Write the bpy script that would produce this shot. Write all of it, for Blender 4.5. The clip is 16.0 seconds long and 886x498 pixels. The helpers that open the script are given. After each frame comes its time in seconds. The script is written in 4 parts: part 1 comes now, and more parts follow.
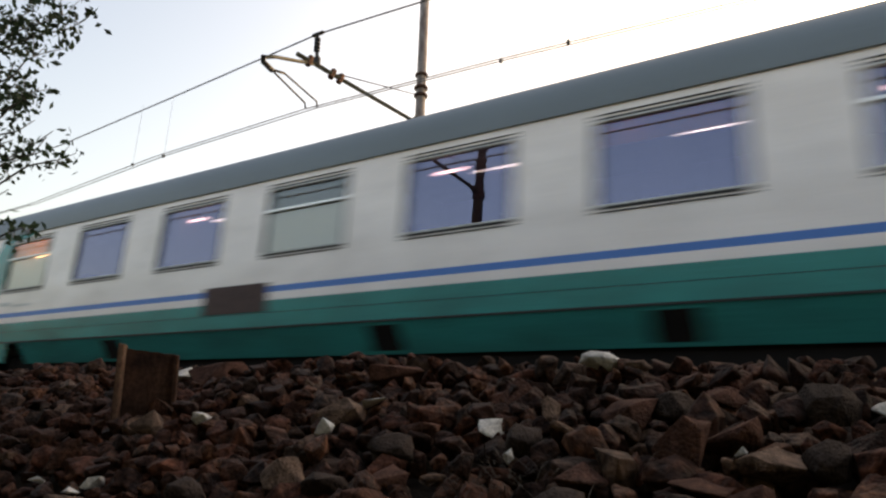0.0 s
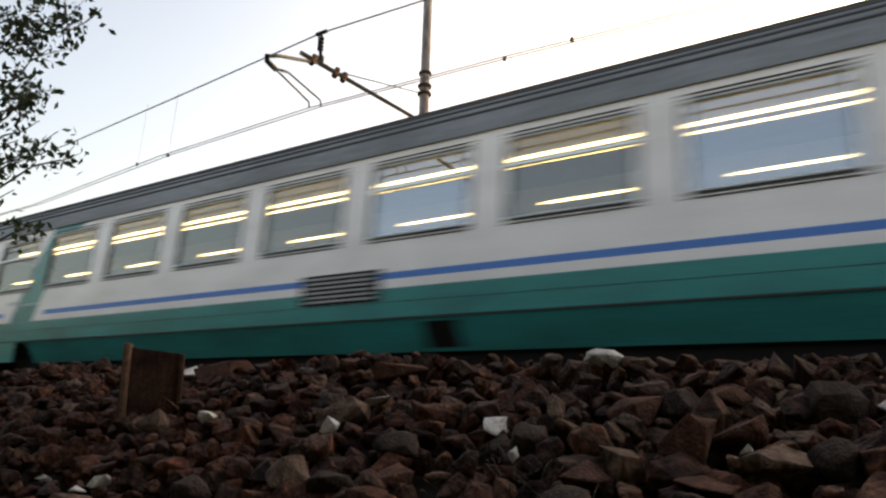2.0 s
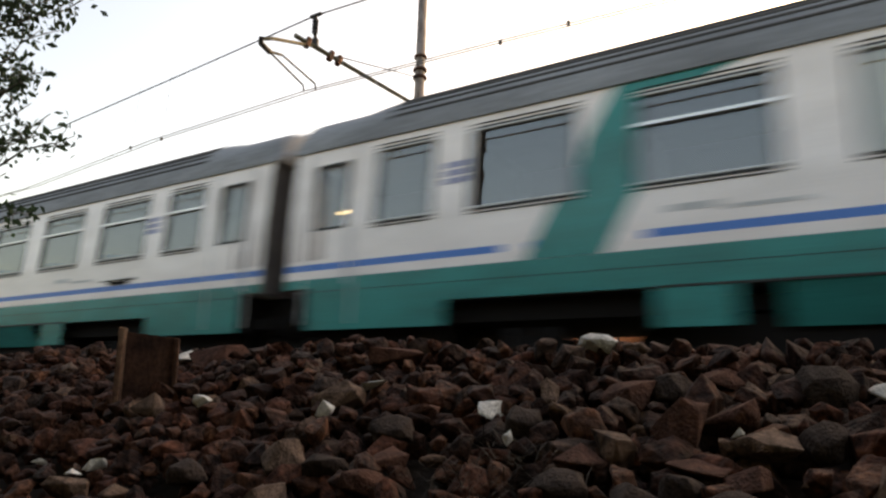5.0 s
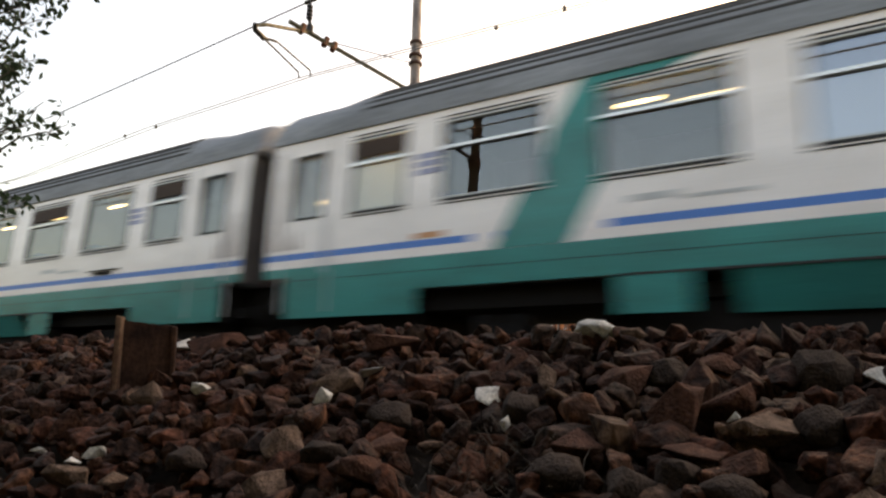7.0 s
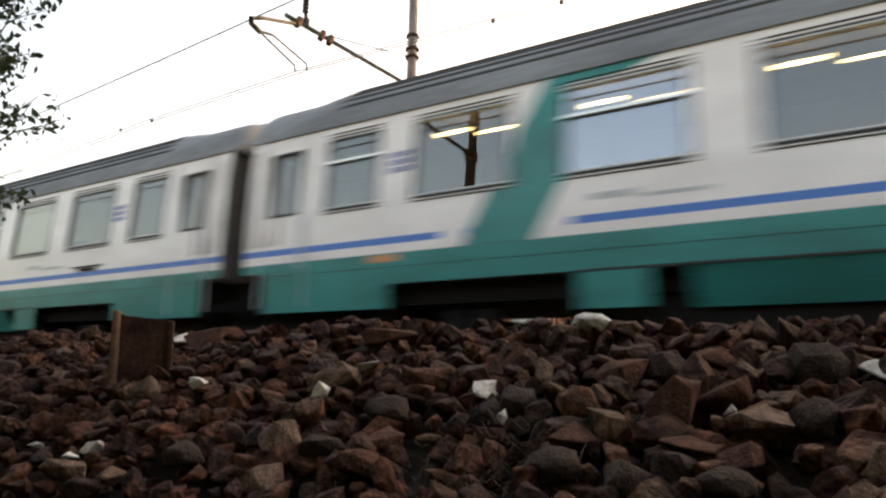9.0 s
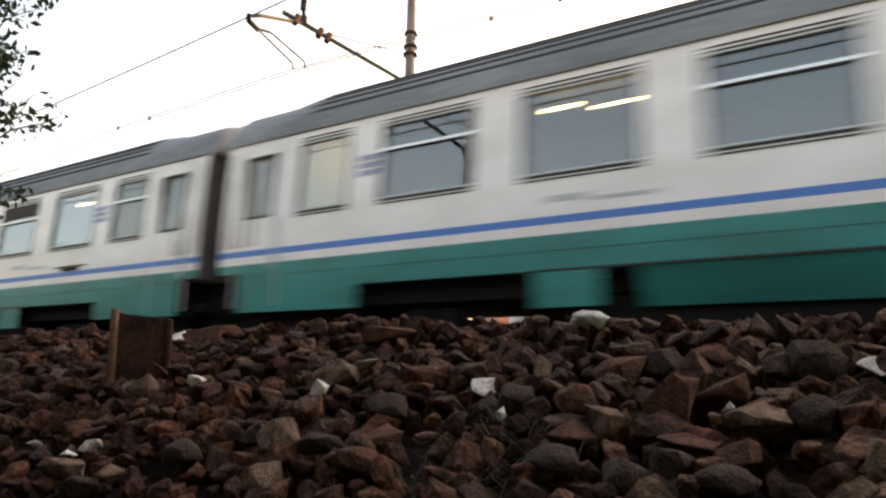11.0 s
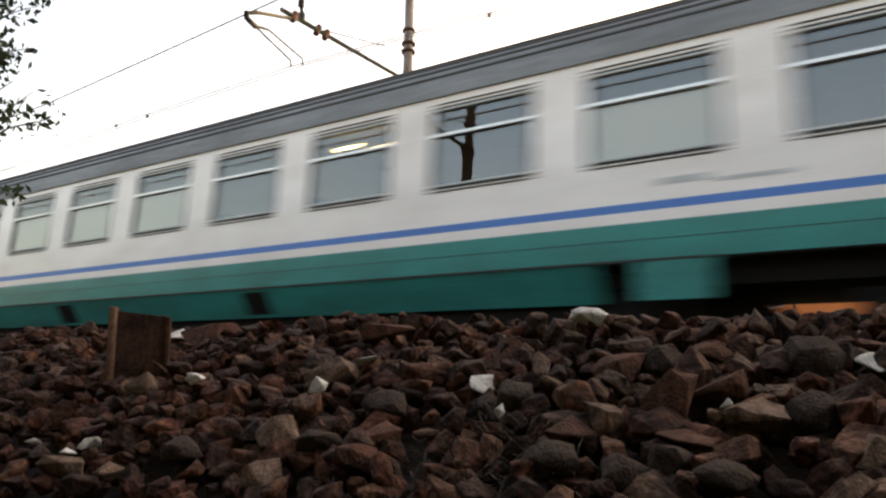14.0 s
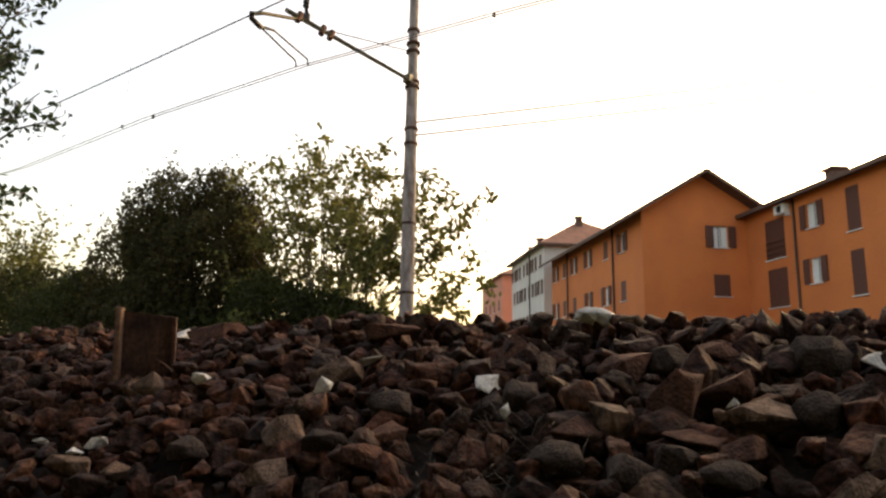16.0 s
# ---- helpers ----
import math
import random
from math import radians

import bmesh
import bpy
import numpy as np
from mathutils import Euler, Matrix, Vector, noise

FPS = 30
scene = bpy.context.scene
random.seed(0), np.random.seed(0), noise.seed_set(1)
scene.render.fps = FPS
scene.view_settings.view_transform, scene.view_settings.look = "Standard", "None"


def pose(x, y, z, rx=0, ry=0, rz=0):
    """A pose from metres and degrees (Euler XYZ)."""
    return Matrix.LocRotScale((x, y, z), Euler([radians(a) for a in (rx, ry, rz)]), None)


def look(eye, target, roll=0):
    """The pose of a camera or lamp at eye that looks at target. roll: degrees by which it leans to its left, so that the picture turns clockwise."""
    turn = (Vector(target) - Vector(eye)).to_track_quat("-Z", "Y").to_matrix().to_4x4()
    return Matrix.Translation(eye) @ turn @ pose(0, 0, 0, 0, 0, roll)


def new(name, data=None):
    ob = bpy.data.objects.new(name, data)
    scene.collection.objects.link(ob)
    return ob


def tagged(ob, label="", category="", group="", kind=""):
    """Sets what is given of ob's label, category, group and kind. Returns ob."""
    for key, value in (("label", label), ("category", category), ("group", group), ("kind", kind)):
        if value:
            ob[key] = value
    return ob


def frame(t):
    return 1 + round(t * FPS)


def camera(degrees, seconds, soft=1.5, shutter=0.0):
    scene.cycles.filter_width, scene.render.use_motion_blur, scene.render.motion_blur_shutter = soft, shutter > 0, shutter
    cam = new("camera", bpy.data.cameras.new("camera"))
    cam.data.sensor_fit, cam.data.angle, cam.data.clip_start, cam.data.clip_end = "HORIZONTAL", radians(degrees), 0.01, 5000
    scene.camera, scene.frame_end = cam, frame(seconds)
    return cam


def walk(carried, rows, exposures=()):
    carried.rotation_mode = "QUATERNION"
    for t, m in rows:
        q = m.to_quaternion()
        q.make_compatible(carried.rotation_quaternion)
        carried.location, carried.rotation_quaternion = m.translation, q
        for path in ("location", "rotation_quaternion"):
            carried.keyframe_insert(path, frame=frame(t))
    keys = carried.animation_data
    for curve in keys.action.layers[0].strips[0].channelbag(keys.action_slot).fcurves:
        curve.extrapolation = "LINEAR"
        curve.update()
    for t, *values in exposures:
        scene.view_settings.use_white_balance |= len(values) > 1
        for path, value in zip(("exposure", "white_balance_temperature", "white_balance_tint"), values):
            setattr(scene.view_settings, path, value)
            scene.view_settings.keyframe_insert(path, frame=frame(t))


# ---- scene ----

# ------------------------------------------------------------------ camera
EYE = (0.0, 0.0, 0.30)
RAIL = 0.15            # top of the rails
cam = camera(66.9, 16.0, soft=2.4, shutter=0.72)
PATH = [
    (0.0, 103.894, -1.767, 32.344), (0.5, 103.885, -1.723, 32.313), (1.0, 103.838, -1.77, 32.431),
    (1.5, 103.814, -1.817, 32.502), (2.0, 103.736, -1.655, 32.746), (2.5, 103.641, -1.72, 32.406),
    (3.0, 103.572, -1.698, 32.116), (3.5, 103.419, -1.885, 32.005), (4.0, 103.182, -1.827, 32.206),
    (6.5, 101.464, -1.413, 32.326), (7.0, 101.33, -1.296, 32.111), (7.5, 101.214, -1.236, 31.912),
    (8.0, 101.149, -1.212, 31.766), (8.5, 100.928, -1.155, 31.645), (9.0, 100.82, -1.154, 31.89),
    (11.5, 100.615, -1.054, 31.747), (12.0, 100.722, -1.047, 31.877), (12.5, 100.614, -1.031, 32.281),
    (13.0, 100.555, -1.034, 32.026), (13.5, 100.448, -0.922, 31.644), (14.0, 100.388, -0.915, 31.667),
    (14.5, 100.345, -0.973, 31.763), (15.0, 100.26, -0.913, 31.864), (15.5, 100.385, -1.068, 31.798),
    (16.0, 100.376, -0.928, 32.105)]
walk(cam, [(t, pose(*EYE, a, b, c)) for t, a, b, c in PATH],
     exposures=[(0.0, 1.68, 8200, 14), (4.0, 1.84, 8400, 14), (7.0, 2.15, 8800, 16), (13.5, 2.34, 8800, 16), (15.0, 2.26, 8800, 16), (15.5, 2.2, 8800, 16), (16.0, 1.97, 8800, 16)])

# ------------------------------------------------------------------ world, sun
world = bpy.data.worlds.new("evening_sky")
world.use_nodes = True
scene.world = world
wn = world.node_tree
sky = wn.nodes.new("ShaderNodeTexSky")
sky.sky_type = 'NISHITA'
sky.sun_disc = False
sky.sun_elevation = radians(16)
sky.sun_rotation = radians(15)
sky.air_density, sky.dust_density, sky.ozone_density = 1.0, 5.0, 0.5
wn.nodes["Background"].inputs["Strength"].default_value = 0.15
wn.links.new(sky.outputs[0], wn.nodes["Background"].inputs["Color"])

sun_data = bpy.data.lights.new("sun", 'SUN')
sun_data.energy, sun_data.angle, sun_data.color = 0.12, radians(25), (1.0, 0.86, 0.72)
sun_lamp = new("sun", sun_data)
sun_lamp.matrix_world = look((12.9, 48.3, 14.3), (0, 0, 0))


# ------------------------------------------------------------------ materials
def material(name, base, rough=0.6, metal=0.0, vary=0.25, scale=6.0, fine=60.0, bump=0.2, dirt=None, rand=0.0, stretch=None,
             bump_dist=0.004):
    """Base colour with stains at one scale, grain at a finer one, relief, and optional variation from piece to piece."""
    m = bpy.data.materials.new(name)
    m.use_nodes = True
    nt, b = m.node_tree, m.node_tree.nodes["Principled BSDF"]
    N, L = nt.nodes.new, nt.links.new
    co = N("ShaderNodeTexCoord")
    src = co.outputs["Object"]
    if stretch:
        mp = N("ShaderNodeMapping")
        mp.inputs["Scale"].default_value = stretch
        L(src, mp.inputs[0])
        src = mp.outputs[0]
    big, small = N("ShaderNodeTexNoise"), N("ShaderNodeTexNoise")
    for tex, s in ((big, scale), (small, fine)):
        tex.inputs["Scale"].default_value = s
        tex.inputs["Detail"].default_value = 6
        L(src, tex.inputs["Vector"])
    ramp = N("ShaderNodeValToRGB")
    d = dirt or [c * (1 - vary) for c in base]
    ramp.color_ramp.elements[0].position, ramp.color_ramp.elements[1].position = 0.33, 0.62
    ramp.color_ramp.elements[0].color = (*d, 1)
    ramp.color_ramp.elements[1].color = (*base, 1)
    L(big.outputs["Fac"], ramp.inputs[0])
    mul = N("ShaderNodeMix")
    mul.data_type, mul.blend_type = 'RGBA', 'MULTIPLY'
    mul.inputs["Factor"].default_value = min(1.0, vary * 2)
    g = N("ShaderNodeValToRGB")
    g.color_ramp.elements[0].position, g.color_ramp.elements[1].position = 0.3, 0.7
    g.color_ramp.elements[0].color, g.color_ramp.elements[1].color = (.55, .55, .55, 1), (1.15, 1.15, 1.15, 1)
    L(small.outputs["Fac"], g.inputs[0])
    L(ramp.outputs[0], mul.inputs["A"])
    L(g.outputs[0], mul.inputs["B"])
    out = mul.outputs["Result"]
    if rand:
        geo, hsv, mr = N("ShaderNodeNewGeometry"), N("ShaderNodeHueSaturation"), N("ShaderNodeMapRange")
        mr.inputs["To Min"].default_value, mr.inputs["To Max"].default_value = 1 - rand, 1 + rand
        L(geo.outputs["Random Per Island"], mr.inputs[0])
        L(mr.outputs[0], hsv.inputs["Value"])
        L(out, hsv.inputs["Color"])
        out = hsv.outputs[0]
    L(out, b.inputs["Base Color"])
    b.inputs["Roughness"].default_value, b.inputs["Metallic"].default_value = rough, metal
    if bump:
        bp = N("ShaderNodeBump")
        bp.inputs["Strength"].default_value, bp.inputs["Distance"].default_value = bump, bump_dist
        L(small.outputs["Fac"], bp.inputs["Height"])
        L(bp.outputs[0], b.inputs["Normal"])
    return m


def round_edges(m, radius):
    """Worn edges: the bump starts from a rounded normal."""
    nt = m.node_tree
    bv = nt.nodes.new("ShaderNodeBevel")
    bv.samples = 4
    bv.inputs["Radius"].default_value = radius
    for n in nt.nodes:
        if n.bl_idname == "ShaderNodeBump":
            nt.links.new(bv.outputs[0], n.inputs["Normal"])
    return m


def stone_material(name, stops, by_object=False):
    """Ballast: each stone takes its colour from the stops, mottled and grainy."""
    k = 0.05 if by_object else 1.0
    m = material(name, (0.2, 0.2, 0.2), rough=0.75, vary=0.5, scale=30 * k, fine=110 * k, bump=1.0, bump_dist=0.006)
    nt = m.node_tree
    N, L = nt.nodes.new, nt.links.new
    b = nt.nodes["Principled BSDF"]
    old = b.inputs["Base Color"].links[0].from_socket
    src = N("ShaderNodeObjectInfo").outputs["Random"] if by_object else N("ShaderNodeNewGeometry").outputs["Random Per Island"]
    ramp = N("ShaderNodeValToRGB")
    ramp.color_ramp.interpolation = 'CONSTANT'
    el = ramp.color_ramp.elements
    while len(el) < len(stops):
        el.new(0.5)
    for e, (p, c) in zip(el, stops):
        e.position, e.color = p, (*c, 1)
    L(src, ramp.inputs[0])
    mix = N("ShaderNodeMix")
    mix.data_type, mix.blend_type = 'RGBA', 'MULTIPLY'
    mix.inputs["Factor"].default_value = 1.0
    sc = N("ShaderNodeMix")
    sc.data_type, sc.blend_type = 'RGBA', 'MULTIPLY'
    sc.inputs["Factor"].default_value = 1.0
    spots, spread = N("ShaderNodeTexNoise"), N("ShaderNodeMapRange")      # pale dust and dark mottling
    spots.inputs["Scale"].default_value, spots.inputs["Detail"].default_value, spots.inputs["Roughness"].default_value = 55 * k, 8, 0.7
    L(N("ShaderNodeTexCoord").outputs["Object"], spots.inputs["Vector"])
    spread.inputs["From Min"].default_value, spread.inputs["From Max"].default_value = 0.36, 0.68
    spread.inputs["To Min"].default_value, spread.inputs["To Max"].default_value = 2.2, 9.0
    L(spots.outputs["Fac"], spread.inputs["Value"])
    L(spread.outputs["Result"], sc.inputs["B"])
    L(old, sc.inputs["A"])
    L(sc.outputs["Result"], mix.inputs["A"])
    L(ramp.outputs[0], mix.inputs["B"])
    L(mix.outputs["Result"], b.inputs["Base Color"])
    return round_edges(m, 0.004)


def see_through(m, amount):
    """Lets part of the light through, as thin leaves and cloth do."""
    nt = m.node_tree
    b = nt.nodes["Principled BSDF"]
    tr, ad = nt.nodes.new("ShaderNodeBsdfTranslucent"), nt.nodes.new("ShaderNodeMixShader")
    ad.inputs[0].default_value = amount
    nt.links.new(b.inputs["Base Color"].links[0].from_socket, tr.inputs["Color"])
    nt.links.new(b.outputs[0], ad.inputs[1])
    nt.links.new(tr.outputs[0], ad.inputs[2])
    nt.links.new(ad.outputs[0], nt.nodes["Material Output"].inputs["Surface"])


def leaf_material(name, a, b_col):
    m = material(name, a, rough=0.6, vary=0.3, scale=1.2, fine=30, bump=0, dirt=b_col, rand=0.45)
    m.node_tree.nodes["Principled BSDF"].inputs["Specular IOR Level"].default_value = 0.15
    see_through(m, 0.4)
    return m


def glow(name, col, strength):
    m = bpy.data.materials.new(name)
    m.use_nodes = True
    b = m.node_tree.nodes["Principled BSDF"]
    b.inputs["Base Color"].default_value = (0.8, 0.8, 0.8, 1)
    b.inputs["Emission Color"].default_value = (*col, 1)
    b.inputs["Emission Strength"].default_value = strength
    return m


def glass(name, tint, gloss, film=(0.87, 0.9, 0.87)):
    """Thin pane: clear, tinted, with a mirror film whose strength follows the angle."""
    m = bpy.data.materials.new(name)
    m.use_nodes = True
    nt = m.node_tree
    nt.nodes.remove(nt.nodes["Principled BSDF"])
    tr, gl, mx, fr = (nt.nodes.new("ShaderNode" + k) for k in ("BsdfTransparent", "BsdfGlossy", "MixShader", "Fresnel"))
    tr.inputs[0].default_value = (*tint, 1)
    gl.inputs["Color"].default_value = (*film, 1)
    gl.inputs["Roughness"].default_value = 0.01
    fr.inputs[0].default_value = gloss
    nt.links.new(fr.outputs[0], mx.inputs[0])
    nt.links.new(tr.outputs[0], mx.inputs[1])
    nt.links.new(gl.outputs[0], mx.inputs[2])
    nt.links.new(mx.outputs[0], nt.nodes["Material Output"].inputs["Surface"])
    return m


M_WHITE = material("white_coach_paint", (0.86, 0.775, 0.735), 0.24, vary=0.08, scale=1.3, fine=30, bump=0.03, dirt=(0.72, 0.64, 0.6), stretch=(0.6, 1, 1.6))
M_GREEN = material("green_coach_paint", (0.018, 0.245, 0.225), 0.26, vary=0.18, scale=1.5, fine=25, bump=0.03, dirt=(0.022, 0.165, 0.15), stretch=(0.5, 1, 1.6))
M_GREEN.node_tree.nodes["Principled BSDF"].inputs["Specular IOR Level"].default_value = 0.28
M_BLUE = material("blue_coach_paint", (0.035, 0.17, 0.5), 0.4, vary=0.08, scale=2, bump=0.02)
M_ROOF = material("grey_roof_paint", (0.255, 0.262, 0.28), 0.7, vary=0.35, scale=1.2, fine=20, bump=0.1, stretch=(0.4, 1, 1))
M_ROOF_BLUE = material("blue_grey_roof_paint", (0.15, 0.18, 0.2), 0.5, vary=0.12, scale=1.0, bump=0.04, stretch=(0.4, 1, 1))
# Ribs coloured near-black, since the shade they cast on the roof is too faint.
M_RIB_SHADE = material("shade_dark_roof_rib", (0.045, 0.044, 0.046), 0.6, vary=0.2, bump=0)
M_STRIP = material("dull_metal", (0.55, 0.54, 0.52), 0.5, 0.15, vary=0.15, bump=0)
M_CHROME = material("aluminium", (0.6, 0.6, 0.6), 0.4, 0.8, vary=0.05, bump=0)
M_RUBBER = material("black_rubber", (0.02, 0.02, 0.02), 0.7, vary=0.2, bump=0.1)
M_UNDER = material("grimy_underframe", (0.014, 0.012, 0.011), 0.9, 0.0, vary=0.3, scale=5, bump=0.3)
M_BELLOWS = material("brown_black_bellows", (0.06, 0.036, 0.03), 0.9, vary=0.3, bump=0.2)
M_END = material("grimy_end_wall", (0.16, 0.13, 0.12), 0.8, vary=0.3, scale=3, bump=0.1)
M_INSIDE = material("interior_panel", (0.17, 0.16, 0.148), 0.6, vary=0.15, bump=0.02)
M_SEAT = material("seat_cloth", (0.08, 0.12, 0.24), 0.9, vary=0.3, scale=10, fine=200, bump=0.2)
M_BLIND = material("cream_blind", (0.9, 0.865, 0.81), 0.8, vary=0.08, scale=4, fine=40, bump=0.1, stretch=(20, 1, 1))
see_through(M_BLIND, 0.08)
M_CLOTH = material("orange_cloth", (0.62, 0.24, 0.065), 0.85, vary=0.2, scale=5, fine=60, bump=0.1, stretch=(20, 1, 1))
see_through(M_CLOTH, 0.5)
M_GLASS = glass("coach_glass", (0.93, 0.92, 0.89), 2.22)
M_GLASS_BRIGHT = glass("sky_mirroring_glass", (0.9, 0.92, 0.95), 3.3, (0.84, 0.91, 0.98))
M_GLASS_VIOLET = glass("violet_coach_glass", (0.36, 0.38, 0.85), 2.5, (0.7, 0.72, 1.0))
M_TUBE = glow("warm_tube", (1.0, 0.82, 0.42), 1.9)
M_LAMP_BLIND = glow("warm_cabin_lamp", (1.0, 0.74, 0.36), 3.4)
M_TUBE_ORANGE = glow("orange_tube", (1.0, 0.62, 0.34), 2.4)
M_GRILLE = material("grey_grille", (0.35, 0.34, 0.32), 0.6, 0.3, vary=0.2, bump=0.1)
M_BROWN = material("rusty_brown_panel", (0.09, 0.05, 0.042), 0.8, vary=0.35, scale=8, bump=0.2)
M_MARK = material("violet_grey_decal", (0.3, 0.31, 0.46), 0.5, vary=0.15, bump=0)
M_MARK_GREY = material("pale_grey_decal", (0.5, 0.49, 0.48), 0.5, vary=0.15, bump=0)
M_ORANGE_MARK = material("orange_decal", (0.6, 0.27, 0.12), 0.5, vary=0.15, bump=0)
M_GRIME = material("brown_grime", (0.52, 0.42, 0.37), 0.8, vary=0.3, scale=5, bump=0)
M_SASH_DIM = material("dim_brown_sash_interior", (0.05, 0.024, 0.014), 0.8, vary=0.3, scale=4, bump=0)
M_PATCH = material("fresh_white_paint", (0.86, 0.87, 0.9), 0.4, vary=0.05, bump=0)

M_CONCRETE = material("pole_concrete", (0.29, 0.245, 0.225), 0.85, vary=0.45, scale=3, fine=40, bump=0.4, dirt=(0.11, 0.075, 0.062), stretch=(3, 3, 0.9))
M_STEEL = material("weathered_green_steel", (0.14, 0.12, 0.075), 0.6, 0.3, vary=0.35, scale=9, bump=0.2)
M_DARKIRON = material("dark_iron", (0.03, 0.028, 0.026), 0.6, 0.5, vary=0.3, bump=0.1)
M_WIRE = material("wire", (0.05, 0.045, 0.045), 0.5, 0.6, vary=0.1, bump=0)
M_WIRE_GREY = material("pale_wire", (0.09, 0.087, 0.087), 0.5, 0.4, vary=0.1, bump=0)
M_RUST = material("rusty_iron", (0.085, 0.042, 0.027), 0.9, vary=0.5, scale=14, fine=120, bump=0.6, dirt=(0.022, 0.012, 0.01))
M_RUST_LIT = material("lit_edge_rust", (0.17, 0.105, 0.07), 0.85, vary=0.45, scale=25, fine=120, bump=0.5, dirt=(0.1, 0.05, 0.035))
M_RAIL = material("rail_steel", (0.16, 0.09, 0.06), 0.6, 0.6, vary=0.3, bump=0.2)
M_SLEEPER = material("sleeper_concrete", (0.3, 0.28, 0.25), 0.9, vary=0.3, bump=0.2)
M_SOIL = material("dark_soil", (0.035, 0.026, 0.021), 0.95, vary=0.4, scale=9, fine=90, bump=0.7)
M_BED = material("ballast_bed", (0.11, 0.07, 0.05), 0.9, vary=0.5, scale=7, fine=22, bump=1.0, bump_dist=0.03, dirt=(0.05, 0.033, 0.026))
M_GRASSLAND = material("rough_grass", (0.06, 0.08, 0.03), 0.95, vary=0.5, scale=0.6, fine=14, bump=0.6, dirt=(0.07, 0.06, 0.035))
STOPS = [(0.0, (0.050, 0.020, 0.013)), (0.12, (0.088, 0.034, 0.022)), (0.24, (0.029, 0.013, 0.009)), (0.36, (0.066, 0.029, 0.019)),
         (0.48, (0.049, 0.024, 0.018)), (0.60, (0.104, 0.045, 0.027)), (0.70, (0.033, 0.014, 0.010)), (0.80, (0.057, 0.034, 0.026)),
         (0.88, (0.088, 0.032, 0.019)), (0.94, (0.115, 0.068, 0.047))]
M_STONES = stone_material("ballast", STOPS)
M_STONE = stone_material("ballast_piece", STOPS, True)
M_ST_WHITE = round_edges(material("white_stone", (0.72, 0.69, 0.65), 0.85, vary=0.4, scale=45, fine=260, bump=0.8), 0.006)
M_ST_TAN = round_edges(material("tan_stone", (0.2, 0.132, 0.1), 0.9, vary=0.6, scale=60, fine=300, bump=1.0), 0.006)
M_ST_GREY = round_edges(material("grey_stone", (0.055, 0.039, 0.033), 0.9, vary=0.45, scale=50, fine=260, bump=0.9), 0.006)
M_ST_RED = round_edges(material("red_brown_stone", (0.115, 0.054, 0.039), 0.9, vary=0.5, scale=50, fine=260, bump=1.0), 0.006)
for dusty in (M_STONES, M_STONE, M_ST_WHITE, M_ST_TAN, M_ST_GREY, M_ST_RED, M_RUST, M_RUST_LIT, M_UNDER, M_SOIL, M_BED):
    dusty.node_tree.nodes["Principled BSDF"].inputs["Specular IOR Level"].default_value = 0.12
M_STRAW = material("dry_straw", (0.06, 0.046, 0.034), 0.9, vary=0.3, bump=0, rand=0.4)

M_LEAF_DARK = leaf_material("dark_leaves", (0.062, 0.056, 0.02), (0.042, 0.036, 0.014))
M_LEAF_YELLOW = leaf_material("yellow_green_leaves", (0.15, 0.145, 0.042), (0.09, 0.095, 0.03))
M_LEAF_GREEN = leaf_material("fresh_leaves", (0.042, 0.052, 0.013), (0.03, 0.03, 0.01))
M_LEAF_NEAR = leaf_material("blue_green_leaves", (0.045, 0.075, 0.038), (0.03, 0.048, 0.028))
M_BARK = material("bark", (0.09, 0.07, 0.055), 0.9, vary=0.4, scale=12, bump=0.5)
M_BARK_GREY = material("grey_bark", (0.2, 0.19, 0.18), 0.9, vary=0.4, scale=12, bump=0.4)

M_ORANGE = material("orange_render", (0.62, 0.175, 0.047), 0.85, vary=0.14, scale=0.35, fine=12, bump=0.1, dirt=(0.52, 0.14, 0.042))
M_CREAM = material("white_render", (0.62, 0.58, 0.54), 0.85, vary=0.15, scale=0.5, fine=12, bump=0.1)
M_PINK = material("pink_render", (0.6, 0.24, 0.17), 0.85, vary=0.12, scale=0.5, fine=12, bump=0.1)
M_SHUTTER = material("brown_shutter", (0.12, 0.04, 0.025), 0.7, vary=0.25, scale=3, fine=30, bump=0.2, stretch=(1, 1, 12))
M_EAVE = material("brown_eave", (0.13, 0.07, 0.05), 0.8, vary=0.3, scale=2, bump=0.2)
M_TILE = material("clay_tiles", (0.32, 0.13, 0.08), 0.85, vary=0.35, scale=1.5, fine=20, bump=0.4, dirt=(0.2, 0.09, 0.06))
M_CURTAIN = material("white_curtain", (0.7, 0.7, 0.68), 0.8, vary=0.1, scale=3, bump=0.1, stretch=(12, 12, 1))
M_PANE = material("dark_window_pane", (0.03, 0.03, 0.035), 0.08, vary=0.1, bump=0)
M_PIPE = material("brown_drainpipe", (0.11, 0.06, 0.045), 0.6, 0.3, vary=0.2, bump=0)
M_AC = material("white_plastic", (0.7, 0.69, 0.66), 0.5, vary=0.1, bump=0)


# ------------------------------------------------------------------ mesh helpers
def part(name, bm, mat, parent=None, label="", smooth=False):
    me = bpy.data.meshes.new(name)
    bm.to_mesh(me)
    bm.free()
    for m in (mat if isinstance(mat, (list, tuple)) else [mat]):
        me.materials.append(m)
    if smooth:
        for p in me.polygons:
            p.use_smooth = True
    ob = new(name, me)
    if parent:
        ob.parent = parent
    if label:
        tagged(ob, label)
    return ob


def share(ob, m, parent):
    """Another piece on the same mesh."""
    o = new(ob.name.split(".")[0], ob.data)
    o.matrix_basis = m
    o.parent = parent
    if "label" in ob:
        o["label"] = ob["label"]
    return o


